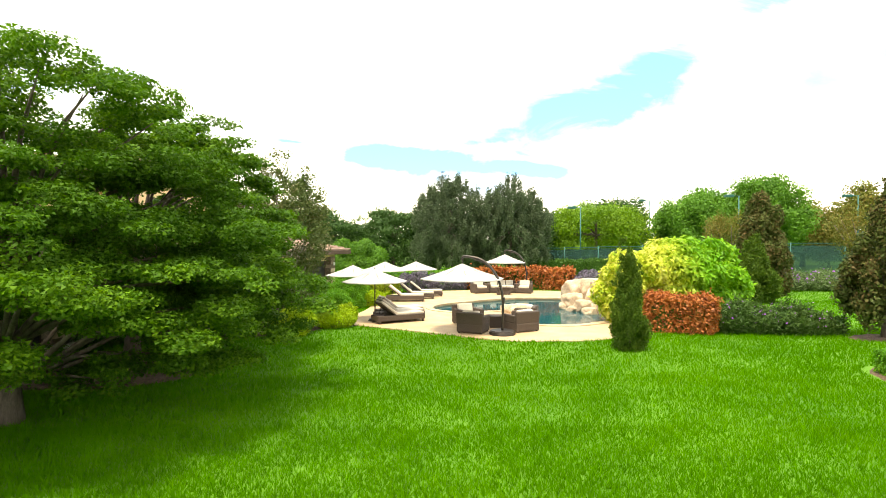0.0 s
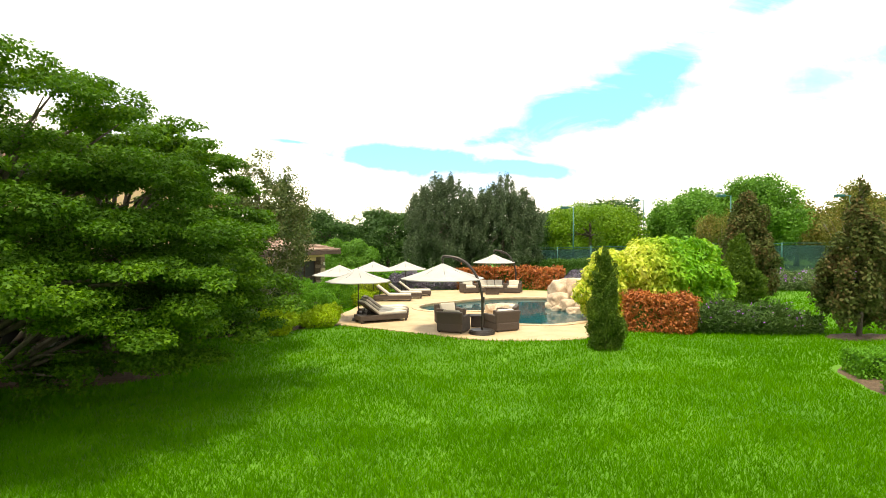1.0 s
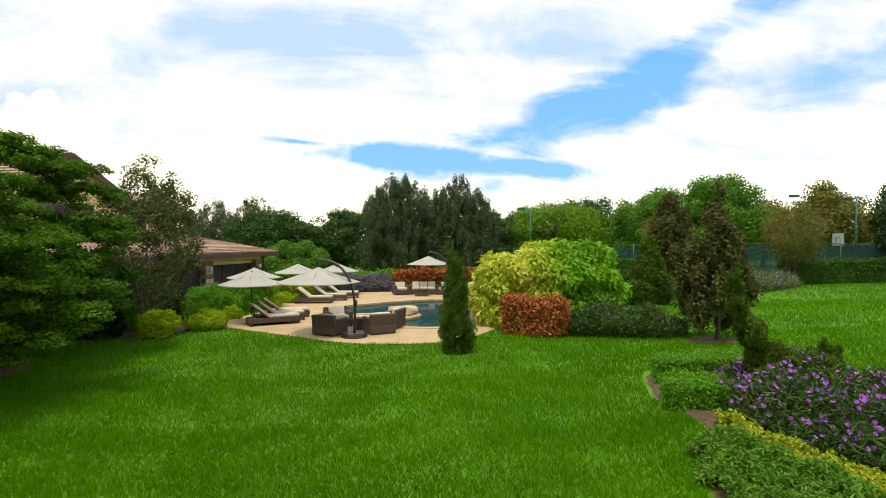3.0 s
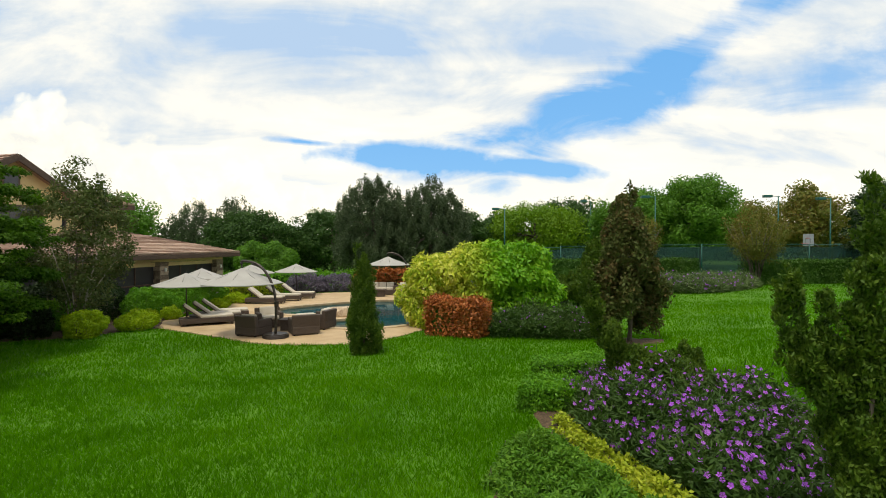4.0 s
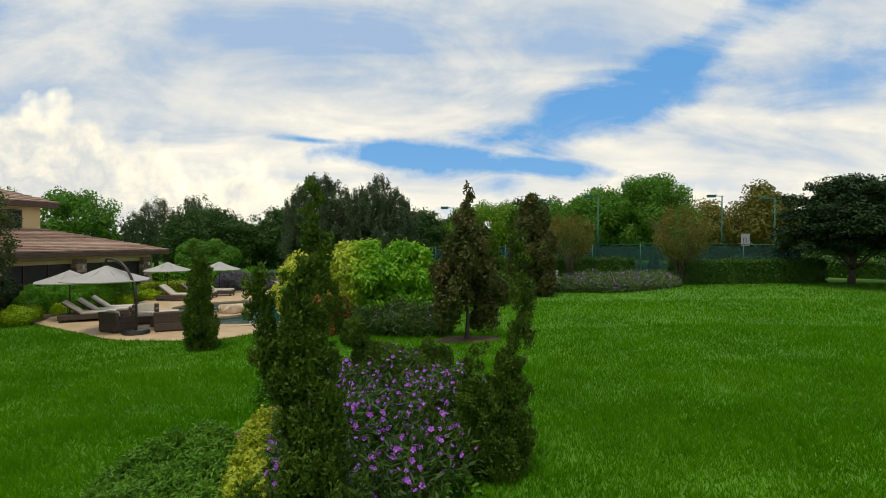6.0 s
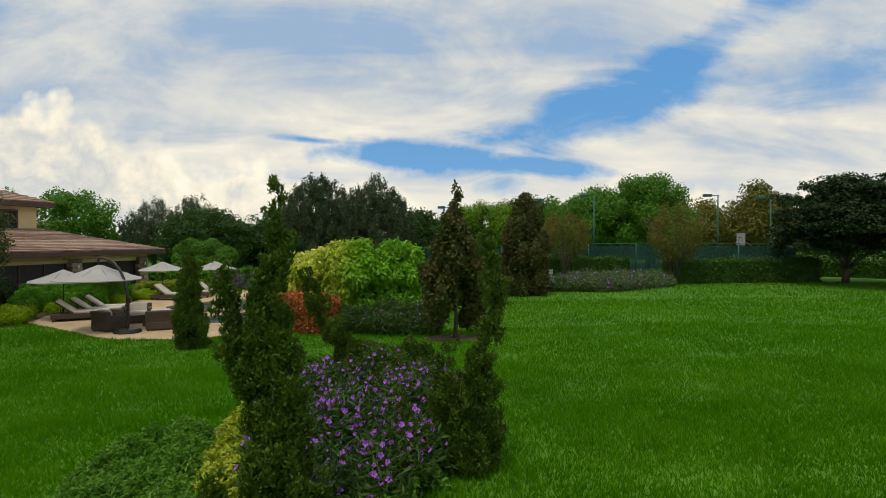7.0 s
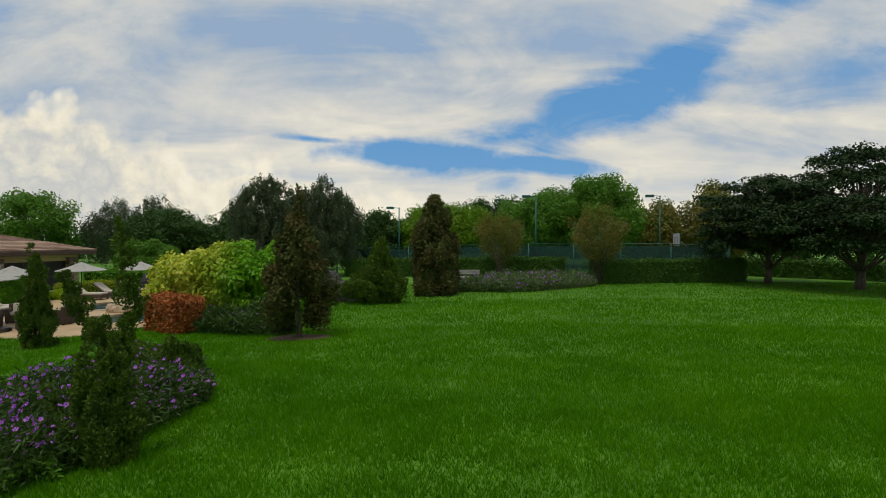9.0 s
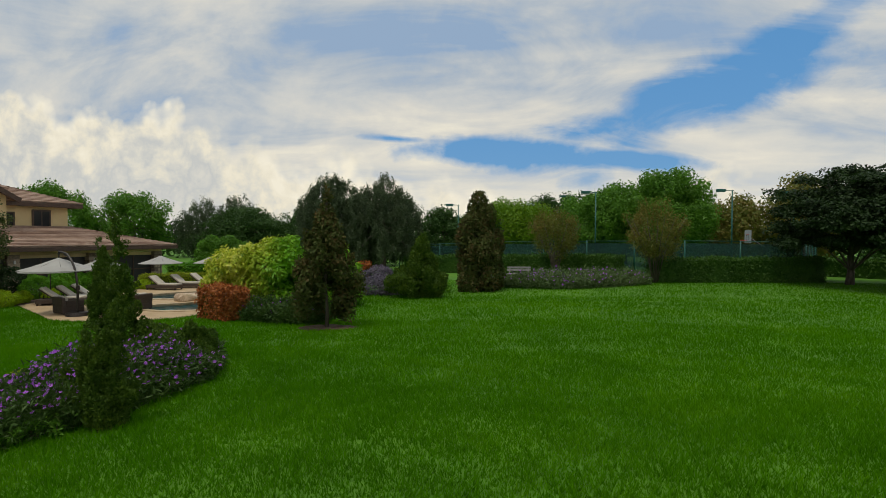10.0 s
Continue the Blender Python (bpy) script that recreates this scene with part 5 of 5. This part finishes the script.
wicker_seat(1.05, 18.45, -22, 0.95, "dark brown wicker club chair with cream cushions", "armchair")
wicker_seat(2.75, 18.75, 28, 0.98, "dark brown wicker club chair with cream cushions", "armchair")
wicker_seat(3.05, 20.0, 75, 0.95, "dark brown wicker club chair with cream cushions", "armchair")
wicker_seat(0.95, 20.3, -150, 0.95, "dark brown wicker club chair facing the lawn", "armchair")
wicker_seat(2.25, 32.7, -160, 0.95, "brown wicker club chair with cream cushions by the hedge", "armchair")
wicker_seat(3.65, 33.0, 180, 1.75, "brown wicker sofa with cream cushions by the hedge", "sofa", 3, name="sofa")
wicker_seat(5.0, 32.7, 165, 0.95, "brown wicker club chair with cream cushions by the hedge", "armchair")


def low_table(x, y, sx, sy, label):
    e = plant("coffee_table", x, y, label, "table", z=0.0)
    box_part("tabletop", (sx, sy, 0.05), pose(0, 0, 0.40), M["wicker"], e, "", 0.015)
    box_part("body", (sx - 0.12, sy - 0.12, 0.37), pose(0, 0, 0.187), M["wicker"], e, "", 0.015)


low_table(1.95, 19.55, 0.6, 0.6, "small square dark wicker coffee table")
low_table(3.6, 31.7, 0.9, 0.55, "low brown wicker coffee table before the sofa")


# ---- rocks ----
def boulder(name, x, y, z, sx, sy, sz, label, seed, turn=0.0, parent=None):
    bm = bmesh.new()
    bmesh.ops.create_icosphere(bm, subdivisions=4, radius=1.0)
    off = Vector((seed * 3.7, seed * 1.3, seed * 2.1))
    for v in bm.verts:
        p = v.co.copy()
        n = noise.noise(p * 1.1 + off) * 0.32 + noise.noise(p * 2.6 + off) * 0.15 + noise.noise(p * 7 + off) * 0.04
        v.co = p * (1 + n)
        v.co = Vector((max(-0.85, min(0.85, v.co.x)), max(-0.85, min(0.85, v.co.y)), max(-0.8, min(0.78, v.co.z))))
        v.co = Vector((v.co.x * sx, v.co.y * sy, v.co.z * sz))
    ob = part(name, bm, M["boulder"], parent, "", True)
    ob.matrix_world = pose(x, y, z, 0, 0, turn)
    if not parent:
        tagged(ob, label, "boulder", "boulders at the pool's edge")
    return ob


for i, (x, y, z, sx, sy, sz, a) in enumerate((
        (6.75, 26.9, 0.55, 0.75, 0.7, 0.85, 20), (7.5, 26.3, 0.65, 0.7, 0.7, 0.85, 50), (6.35, 25.9, 0.25, 0.6, 0.55, 0.5, 10), (7.4, 25.2, 0.35, 0.8, 0.7, 0.7, 70),
        (6.6, 24.9, 0.1, 0.55, 0.45, 0.4, 30), (7.3, 24.0, 0.25, 0.75, 0.6, 0.6, 110), (7.6, 23.2, 0.15, 0.55, 0.5, 0.45, 15), (7.0, 27.0, 1.0, 0.6, 0.5, 0.32, 35), (6.1, 25.0, -0.08, 0.4, 0.3, 0.25, 60),
        (7.55, 25.6, 0.95, 0.5, 0.55, 0.4, 0), (5.95, 25.9, -0.05, 0.45, 0.35, 0.28, 80), (6.6, 23.9, -0.05, 0.4, 0.35, 0.28, 25))):
    boulder("boulder", x, y, z, sx, sy, sz, "weathered tan boulder of the pool's rock waterfall", i + 1, a)
boulder("boulder", 3.2, 23.3, 0.14, 0.75, 0.42, 0.34, "flat cream boulder on the spit between the pool's lobes", 31, 12)


# ---- the house ----
HOUSE = (-6.95, 34.2)
HOUSE_TURN = math.degrees(math.atan2(-0.97, -0.24))  # the facade runs from the corner along this way


def make_house():
    e = empty("house", HOUSE[0], HOUSE[1], 0.0, HOUSE_TURN)
    tagged(e, "cream stucco two-storey house with clay tile roof and porch", "house")
    # own frame: +x along the facade, -y into the house (the porch face is y = 0)
    L, W = 24.0, 14.0
    bm = bmesh.new()
    box(bm, L - 1.0, W - 4.0, 2.75, pose(L / 2 + 0.5, -W / 2 - 2.0, 1.35))
    part("wall", bm, M["stucco"], e, "cream stucco lower wall behind the porch")
    box_part("porch_floor", (L, 4.4, 0.14), pose(L / 2, -2.0, 0.0), M["concrete"], e)
    box_part("porch_beam", (L, 0.32, 0.34), pose(L / 2, -0.16, 2.36), M["stucco"], e, "cream beam over the porch openings", 0.01)
    box_part("porch_beam", (0.32, W - 0.4, 0.34), pose(0.16, -W / 2, 2.36), M["stucco"], e, "", 0.01)
    box_part("porch_ceiling", (L - 0.4, 4.0, 0.08), pose(L / 2, -2.3, 2.60), M["trimwood"], e)
    for k, px in enumerate((0.3, 5.0, 9.6, 14.2, 18.8)):
        col = box_part("pillar", (0.5, 0.5, 2.2), pose(px, -0.3, 1.1), M["trimwood"], e, "rough fieldstone pillar", 0.01)
        # stones laid in courses, each its own block
        for row in range(9):
            for face in range(4):
                n = 2 if (row + face) % 2 else 1
                for s in range(n):
                    wd = 0.6 / n - 0.015
                    off = (s + 0.5) * 0.6 / n - 0.3
                    m = pose(px, -0.3, 0.12 + row * 0.243, 0, 0, 90 * face) @ pose(off, 0.262, rng.uniform(-0.01, 0.01), 0, 0, rng.uniform(-3, 3))
                    st = new("stone", STONE)
                    st.parent = col
                    st.matrix_basis = m @ Matrix.Diagonal((wd, 0.11 * rng.uniform(0.8, 1.3), 0.225, 1))
        lamp = empty("wall_lamp")
        lamp.parent, lamp.location = e, (px, 0.06, 1.75)
        box_part("lamp_body", (0.1, 0.1, 0.2), pose(0, 0.04, 0), M["white"], lamp, "small pale lantern")
    # screened bays: a dark screen with frame bars
    for a, b in ((0.6, 4.7), (5.3, 9.3), (9.9, 13.9), (14.5, 18.5), (19.1, 23.9)):
        w = empty("window")
        w.parent, w.location = e, ((a + b) / 2, -0.42, 0.0)
        box_part("screen", (b - a, 0.02, 2.1), pose(0, 0, 1.1), M["screen"], w, "dark insect screen", 0.0)
        for k in range(4):
            box_part("mullion", (0.06, 0.06, 2.1), pose(-(b - a) / 2 + (b - a) * k / 3, 0.04, 1.1), M["trimwood"], w, "", 0.005)
        box_part("rail", (b - a, 0.05, 0.07), pose(0, 0.04, 0.95), M["trimwood"], w, "", 0.005)
        box_part("blind", (b - a, 0.05, 0.22), pose(0, 0.10, 2.05), M["stucco"], w, "rolled cream blind", 0.01)
    # upper storey
    box_part("upper_wall", (16.0, 8.0, 2.2), pose(4.2 + 8.0, -4.1 - 4.0, 4.4), M["stucco"], e, "cream stucco upper wall", 0.0)
    box_part("upper_wall", (5.2, 3.0, 2.6), pose(8.3 + 2.6, -3.3 - 1.5, 4.6), M["stucco"], e, "cream stucco gable bay", 0.0)

    def window_unit(cx, y, z, w, h, panes):
        u = empty("window")
        u.parent, u.location = e, (cx, y, z)
        box_part("window_frame", (w + 0.14, 0.10, h + 0.14), pose(0, 0, 0), M["trimwood"], u, "dark brown frame", 0.008)
        for k in range(panes):
            pw = w / panes
            box_part("pane", (pw - 0.06, 0.03, h - 0.06), pose(-w / 2 + pw * (k + 0.5), 0.045, 0), M["glass"], u, "", 0.0)
        box_part("window_sill", (w + 0.3, 0.16, 0.06), pose(0, 0.06, -h / 2 - 0.1), M["stucco"], u, "", 0.008)

    window_unit(5.9, -4.05, 4.35, 1.0, 1.25, 2)
    window_unit(7.75, -4.05, 4.3, 0.4, 0.95, 1)
    window_unit(10.6, -3.25, 4.35, 2.4, 1.35, 3)
    window_unit(14.6, -4.05, 4.35, 1.2, 1.25, 2)
    window_unit(10.9, -3.2, 6.35, 0.7, 0.8, 1)
    return e


def stone_mesh():
    bm = bmesh.new()
    box(bm, 1, 1, 1)
    for v in bm.verts:
        v.co += Vector(rng.normal(size=3) * 0.04)
    me = bpy.data.meshes.new("stone")
    bm.to_mesh(me)
    bm.free()
    me.materials.append(M["fieldstone"])
    return me


STONE = stone_mesh()
house = make_house()


def roof_plane(roof, a, b, c, d, course=0.34, thick=0.06, cap=300):
    """Overlapping rows of tiles on a sloping face: a-b is the eave, d-c the top edge."""
    a, b, c, d = (Vector(p) for p in (a, b, c, d))
    up = ((d + c) - (a + b)) / 2
    n = max(2, int(up.length / course))
    nor = (b - a).cross(up).normalized()
    if nor.z < 0:
        nor = -nor
    bm = bmesh.new()
    vs = [bm.verts.new(p - nor * 0.05) for p in (a, b, c, d)]
    vs += [bm.verts.new(p - nor * 0.14) for p in (a, b, c, d)]
    for f in ((0, 1, 2, 3), (7, 6, 5, 4), (0, 4, 5, 1), (1, 5, 6, 2), (2, 6, 7, 3), (3, 7, 4, 0)):
        bm.faces.new([vs[k] for k in f])
    bmesh.ops.recalc_face_normals(bm, faces=bm.faces)
    plane = part("roof_face", bm, M["rooftile"], roof)
    for k in range(n):
        t0, t1 = k / n, min(1.0, (k + 1.12) / n)
        p = [a.lerp(d, t0), b.lerp(c, t0), b.lerp(c, t1), a.lerp(d, t1)]
        bm = bmesh.new()
        lift = [nor * 0.06, nor * 0.06, nor * 0.002, nor * 0.002]
        # the course is cut into tiles with small steps between them
        m = max(1, int((p[1] - p[0]).length / 0.36))
        for j in range(m):
            s0, s1 = j / m + 0.004 / max(0.1, (p[1] - p[0]).length), (j + 1) / m
            h = nor * float(rng.uniform(0, 0.016))
            q = [p[0].lerp(p[1], s0) + lift[0] + h, p[0].lerp(p[1], s1) + lift[1] + h, p[3].lerp(p[2], s1) + lift[2], p[3].lerp(p[2], s0) + lift[3]]
            w = [bm.verts.new(v) for v in q] + [bm.verts.new(v - nor * 0.075) for v in q[:2]]
            bm.faces.new(w[:4])
            bm.faces.new((w[0], w[4], w[5], w[1]))
        part("tile_course", bm, M["rooftile"], plane)


def make_roofs():
    roof = empty("roof")
    roof.parent = house
    o, L = 0.75, 24.0
    z0, z1, v = 2.66, 4.05, 5.2
    # porch roof: the long slope along the facade, a hip at the near corner and the slope of the end
    roof_plane(roof, (L, o, z0), (-o, o, z0), (v - 0.7, -v + 0.7, z1), (L, -v + 0.7, z1))
    roof_plane(roof, (-o, o, z0), (-o, -14 - o, z0), (v - 0.7, -14 + v - 1.5, z1), (v - 0.7, -v + 0.7, z1))
    roof_plane(roof, (-o, -14 - o, z0), (L, -14 - o, z0), (L, -14 + v, z1), (v - 0.7, -14 + v - 1.5, z1))
    for p, q in (((-o, o, z0), (L, o, z0)), ((-o, o, z0), (-o, -14.7, z0))):
        p, q = Vector(p), Vector(q)
        mid, ln = (p + q) / 2 - Vector((0, 0, 0.17)), (q - p).length
        m = pose(*mid, 0, 0, math.degrees(math.atan2((q - p).y, (q - p).x)))
        box_part("fascia", (ln, 0.09, 0.24), m, M["trimwood"], roof, "dark brown fascia", 0.01)
    box_part("soffit", (L, 0.9, 0.05), pose(L / 2, o - 0.45, z0 - 0.27), M["trimwood"], roof, "", 0.0)
    # upper hip roof
    u0, u1, w0, w1, z0, z1 = 3.5, 20.8, -3.5, -12.8, 5.55, 7.1
    rid0, rid1, rm = u0 + 4.2, u1 - 4.2, (w0 + w1) / 2
    roof_plane(roof, (u1, w0, z0), (u0, w0, z0), (rid0, rm, z1), (rid1, rm, z1))
    roof_plane(roof, (u0, w0, z0), (u0, w1, z0), (rid0, rm - 0.01, z1), (rid0, rm, z1))
    roof_plane(roof, (u0, w1, z0), (u1, w1, z0), (rid1, rm, z1), (rid0, rm, z1))
    roof_plane(roof, (u1, w1, z0), (u1, w0, z0), (rid1, rm, z1), (rid1, rm - 0.01, z1))
    box_part("fascia", (u1 - u0, 0.1, 0.26), pose((u0 + u1) / 2, w0 - 0.03, z0 - 0.18), M["trimwood"], roof, "dark brown fascia", 0.01)
    box_part("fascia", (0.1, w0 - w1, 0.26), pose(u0 + 0.03, (w0 + w1) / 2, z0 - 0.18), M["trimwood"], roof, "", 0.01)
    box_part("soffit", (u1 - u0, 0.6, 0.05), pose((u0 + u1) / 2, w0 - 0.35, z0 - 0.28), M["trimwood"], roof, "", 0.0)
    # gable over the bay
    g0, g1, peak = 7.8, 14.0, 7.45
    gm = (g0 + g1) / 2
    roof_plane(roof, (g0, -2.75, 5.65), (g0, -8.0, 5.65), (gm, -8.0, peak), (gm, -2.75, peak))
    roof_plane(roof, (g1, -8.0, 5.65), (g1, -2.75, 5.65), (gm, -2.75, peak), (gm, -8.0, peak))
    for s in (g0, g1):
        p, q = Vector((s, -2.72, 5.5)), Vector((gm, -2.72, peak - 0.15))
        m = Matrix.Translation((p + q) / 2) @ Euler((0, -math.atan2((q - p).z, (q - p).x), 0)).to_matrix().to_4x4()
        box_part("bargeboard", ((q - p).length, 0.1, 0.3), m, M["trimwood"], roof, "dark brown bargeboard", 0.01)
    bm = bmesh.new()
    vs = [bm.verts.new(p) for p in ((8.3, -3.3, 5.85), (13.5, -3.3, 5.85), (gm, -3.3, 7.3), (8.3, -3.6, 5.85), (13.5, -3.6, 5.85), (gm, -3.6, 7.3))]
    for f in ((0, 1, 2), (5, 4, 3), (0, 3, 4, 1), (1, 4, 5, 2), (2, 5, 3, 0)):
        bm.faces.new([vs[k] for k in f])
    part("gable_wall", bm, M["stucco"], roof, "cream stucco gable")


make_roofs()


# ---- the ball court ----
def make_court():
    bm = bmesh.new()
    pts = [(9.5, 50.0), (14, 47.6), (28, 42.6), (38.6, 38.9), (45, 52), (16, 64)]
    z = 0.34
    top = [bm.verts.new((x, y, z if x > 20 else 0.1)) for x, y in pts]
    bm.faces.new(top)
    tagged(part("court_floor", bm, M["court"]), "dark green painted ball court floor", "court", kind="structure")


def fence(line, label, height=2.6):
    """Posts, rails and a panel of green cloth mesh between each two posts."""
    e = plant("fence", line[0][0], line[0][1], label, "fence", z=0.0)
    o = np.array(line[0])
    for (p, q) in zip(line, line[1:]):
        p, q = np.array(p, float) - o, np.array(q, float) - o
        n = max(1, int(np.linalg.norm(q - p) / 3.0))
        for k in range(n):
            a, b = p + (q - p) * k / n, p + (q - p) * (k + 1) / n
            za = gz(*(a + o))
            mid, ln = (a + b) / 2, float(np.linalg.norm(b - a))
            turn = math.degrees(math.atan2(b[1] - a[1], b[0] - a[0]))
            tube_part("post", [(a[0], a[1], za - 0.1), (a[0], a[1], za + height + 0.05)], [0.05, 0.05], M["greenmetal"], e, 6)
            box_part("windscreen", (ln - 0.1, 0.02, height - 0.25), pose(mid[0], mid[1], za + height / 2 - 0.05, 0, 0, turn), M["windscreen"], e, "green cloth mesh", 0.0)
            for zz in (0.12, height):
                tube_part("rail", [(a[0], a[1], za + zz), (b[0], b[1], za + zz)], [0.03, 0.03], M["greenmetal"], e, 5)
    return e


make_court()
fence([(8.5, 50.5), (14, 48.0), (28, 42.9), (38.2, 39.0), (45.5, 53.0)], "tall green court fence with cloth windscreen")


def court_light(x, y, h, turn, label="green steel court light with twin boxed heads"):
    e = plant("court_light", x, y, label, "lamp post", "court lights", turn)
    tube_part("pole", [(0, 0, -0.1), (0, 0, h)], [0.07, 0.05], M["greenmetal"], e, 8)
    tube_part("arm", [(-0.1, 0, h - 0.05), (0.6, 0, h)], [0.035, 0.03], M["greenmetal"], e, 6)
    box_part("lamp_head", (0.7, 0.4, 0.22), pose(0.85, 0, h - 0.02), M["greenmetal"], e, "boxed lamp head", 0.03)


for x, y, h, a in ((12.9, 50.0, 6.3, 180), (6.1, 53.4, 6.1, 0), (25.3, 45.6, 6.7, 180), (36.2, 46.5, 6.8, 170), (41.0, 47.0, 6.6, 180), (24.0, 62.0, 7.6, 180)):
    court_light(x, y, h, a)


def hoop():
    x, y = 35.9, 42.1
    e = plant("basketball_hoop", x, y, "basketball hoop with white backboard on a dark post", "basketball hoop", "", -90)
    tube_part("post", [(0, 1.2, -0.1), (0, 1.1, 2.2), (0, 0.1, 2.9)], [0.08, 0.08, 0.06], M["metal"], e, 8)
    board = box_part("backboard", (1.22, 0.05, 0.95), pose(0, 0, 2.98), M["board"], e, "white backboard", 0.01)
    box_part("target_line", (0.55, 0.01, 0.05), pose(0, -0.031, 3.12), M["red"], board, "", 0.0)
    box_part("target_line", (0.05, 0.01, 0.4), pose(-0.25, -0.031, 2.93), M["screen"], board, "", 0.0)
    box_part("target_line", (0.05, 0.01, 0.4), pose(0.25, -0.031, 2.93), M["screen"], board, "", 0.0)
    ring = [(0.23 * math.cos(a), -0.28 + 0.23 * math.sin(a), 2.68) for a in np.linspace(0, 2 * math.pi, 17)]
    tube_part("rim", ring, [0.015] * 17, M["red"], e, 5)


hoop()


def bench(x, y, turn, label):
    e = plant("bench", x, y, label, "bench", "", turn)
    for k in range(3):
        box_part("slat", (1.6, 0.13, 0.05), pose(0, -0.15 + 0.15 * k, 0.45), M["concrete"], e, "", 0.008)
    for k in range(2):
        box_part("slat", (1.6, 0.04, 0.13), pose(0, 0.28, 0.68 + 0.17 * k), M["concrete"], e, "", 0.008)
    for s in (-0.65, 0.65):
        box_part("leg", (0.09, 0.5, 0.45), pose(s, 0.02, 0.2), M["concrete"], e, "", 0.01)
        box_part("upright", (0.07, 0.05, 0.9), pose(s, 0.25, 0.45), M["concrete"], e, "", 0.005)


bench(19.4, 35.6, 10, "weathered grey slatted bench beyond the far flower mound")
bench(18.3, 33.0, 60, "weathered grey slatted bench beside the bronze magnolia")


# ---- deck joints, laid as thin stone flags along the coping ----
def coping():
    inner = POOL
    c = np.roll(inner, -1, 0) - np.roll(inner, 1, 0)
    nor = np.stack([c[:, 1], -c[:, 0]], 1) / np.linalg.norm(c, axis=1, keepdims=True)
    if inside(POOL, *(inner[0] + nor[0] * 0.1).reshape(2, 1))[0]:
        nor = -nor
    for k in range(len(inner)):
        j = (k + 1) % len(inner)
        a, b = inner[k] + (inner[j] - inner[k]) * 0.012, inner[k] + (inner[j] - inner[k]) * 0.988
        bm = bmesh.new()
        q = [a - nor[k] * 0.03, b - nor[j] * 0.03, b + nor[j] * 0.32, a + nor[k] * 0.32]
        lo = [bm.verts.new((p[0], p[1], -0.06)) for p in q]
        hi = [bm.verts.new((p[0], p[1], 0.03)) for p in q]
        bm.faces.new(hi)
        for m in range(4):
            n = (m + 1) % 4
            bm.faces.new((lo[m], lo[n], hi[n], hi[m]))
        bmesh.ops.recalc_face_normals(bm, faces=bm.faces)
        part("coping_stone", bm, M["coping"], deck)


coping()


# ---- grass ----
def make_grass():
    bands = ((3.6, 6.5, 1100), (6.5, 9.5, 1300), (9.5, 13, 900), (13, 18, 560), (18, 26, 280), (26, 37, 120), (-7.0, 3.6, 300))
    tris = []
    for y0, y1, dens in bands:
        x0, x1 = -1.5 - 0.86 * y1, 23 + 0.80 * y1
        n = int((x1 - x0) * (y1 - y0) * dens)
        x, y = rng.uniform(x0, x1, n), rng.uniform(y0, y1, n)
        bad = inside(DECK, x, y) | inside(BED, x, y) | inside(MULCH_LEFT, x, y) | inside(MULCH_MAG, x, y) | inside(BORDER, x, y)
        tuft = np.sin(x * 1.7 + np.sin(y * 1.1) * 2) * np.sin(y * 2.1 + np.sin(x * 0.9) * 2)
        x, y, tuft = x[~bad], y[~bad], tuft[~bad]
        n = len(x)
        grow = 1 + max(0, (y0 - 9) / 18)
        h = rng.uniform(0.06, 0.13, n) * (1 + 0.25 * tuft) * min(1.0, 1.25 - grow * 0.25)
        w = rng.uniform(0.007, 0.013, n) * grow
        a = rng.uniform(0, 2 * math.pi, n)
        z = ground_height(x, y)
        side = np.stack([np.cos(a), np.sin(a), np.zeros(n)], 1) * w[:, None]
        base = np.stack([x, y, z - 0.01], 1)
        lean = np.stack([rng.normal(size=n) * 0.45, rng.normal(size=n) * 0.45, np.ones(n)], 1) * h[:, None]
        tris.append(np.stack([base - side, base + side, base + lean], 1))
    ob = quads_mesh("grass", np.concatenate(tris), M["grass"], corners=3)
    tagged(ob, "thick uneven blades of bright green lawn grass", "grass", kind="stuff")


make_grass()
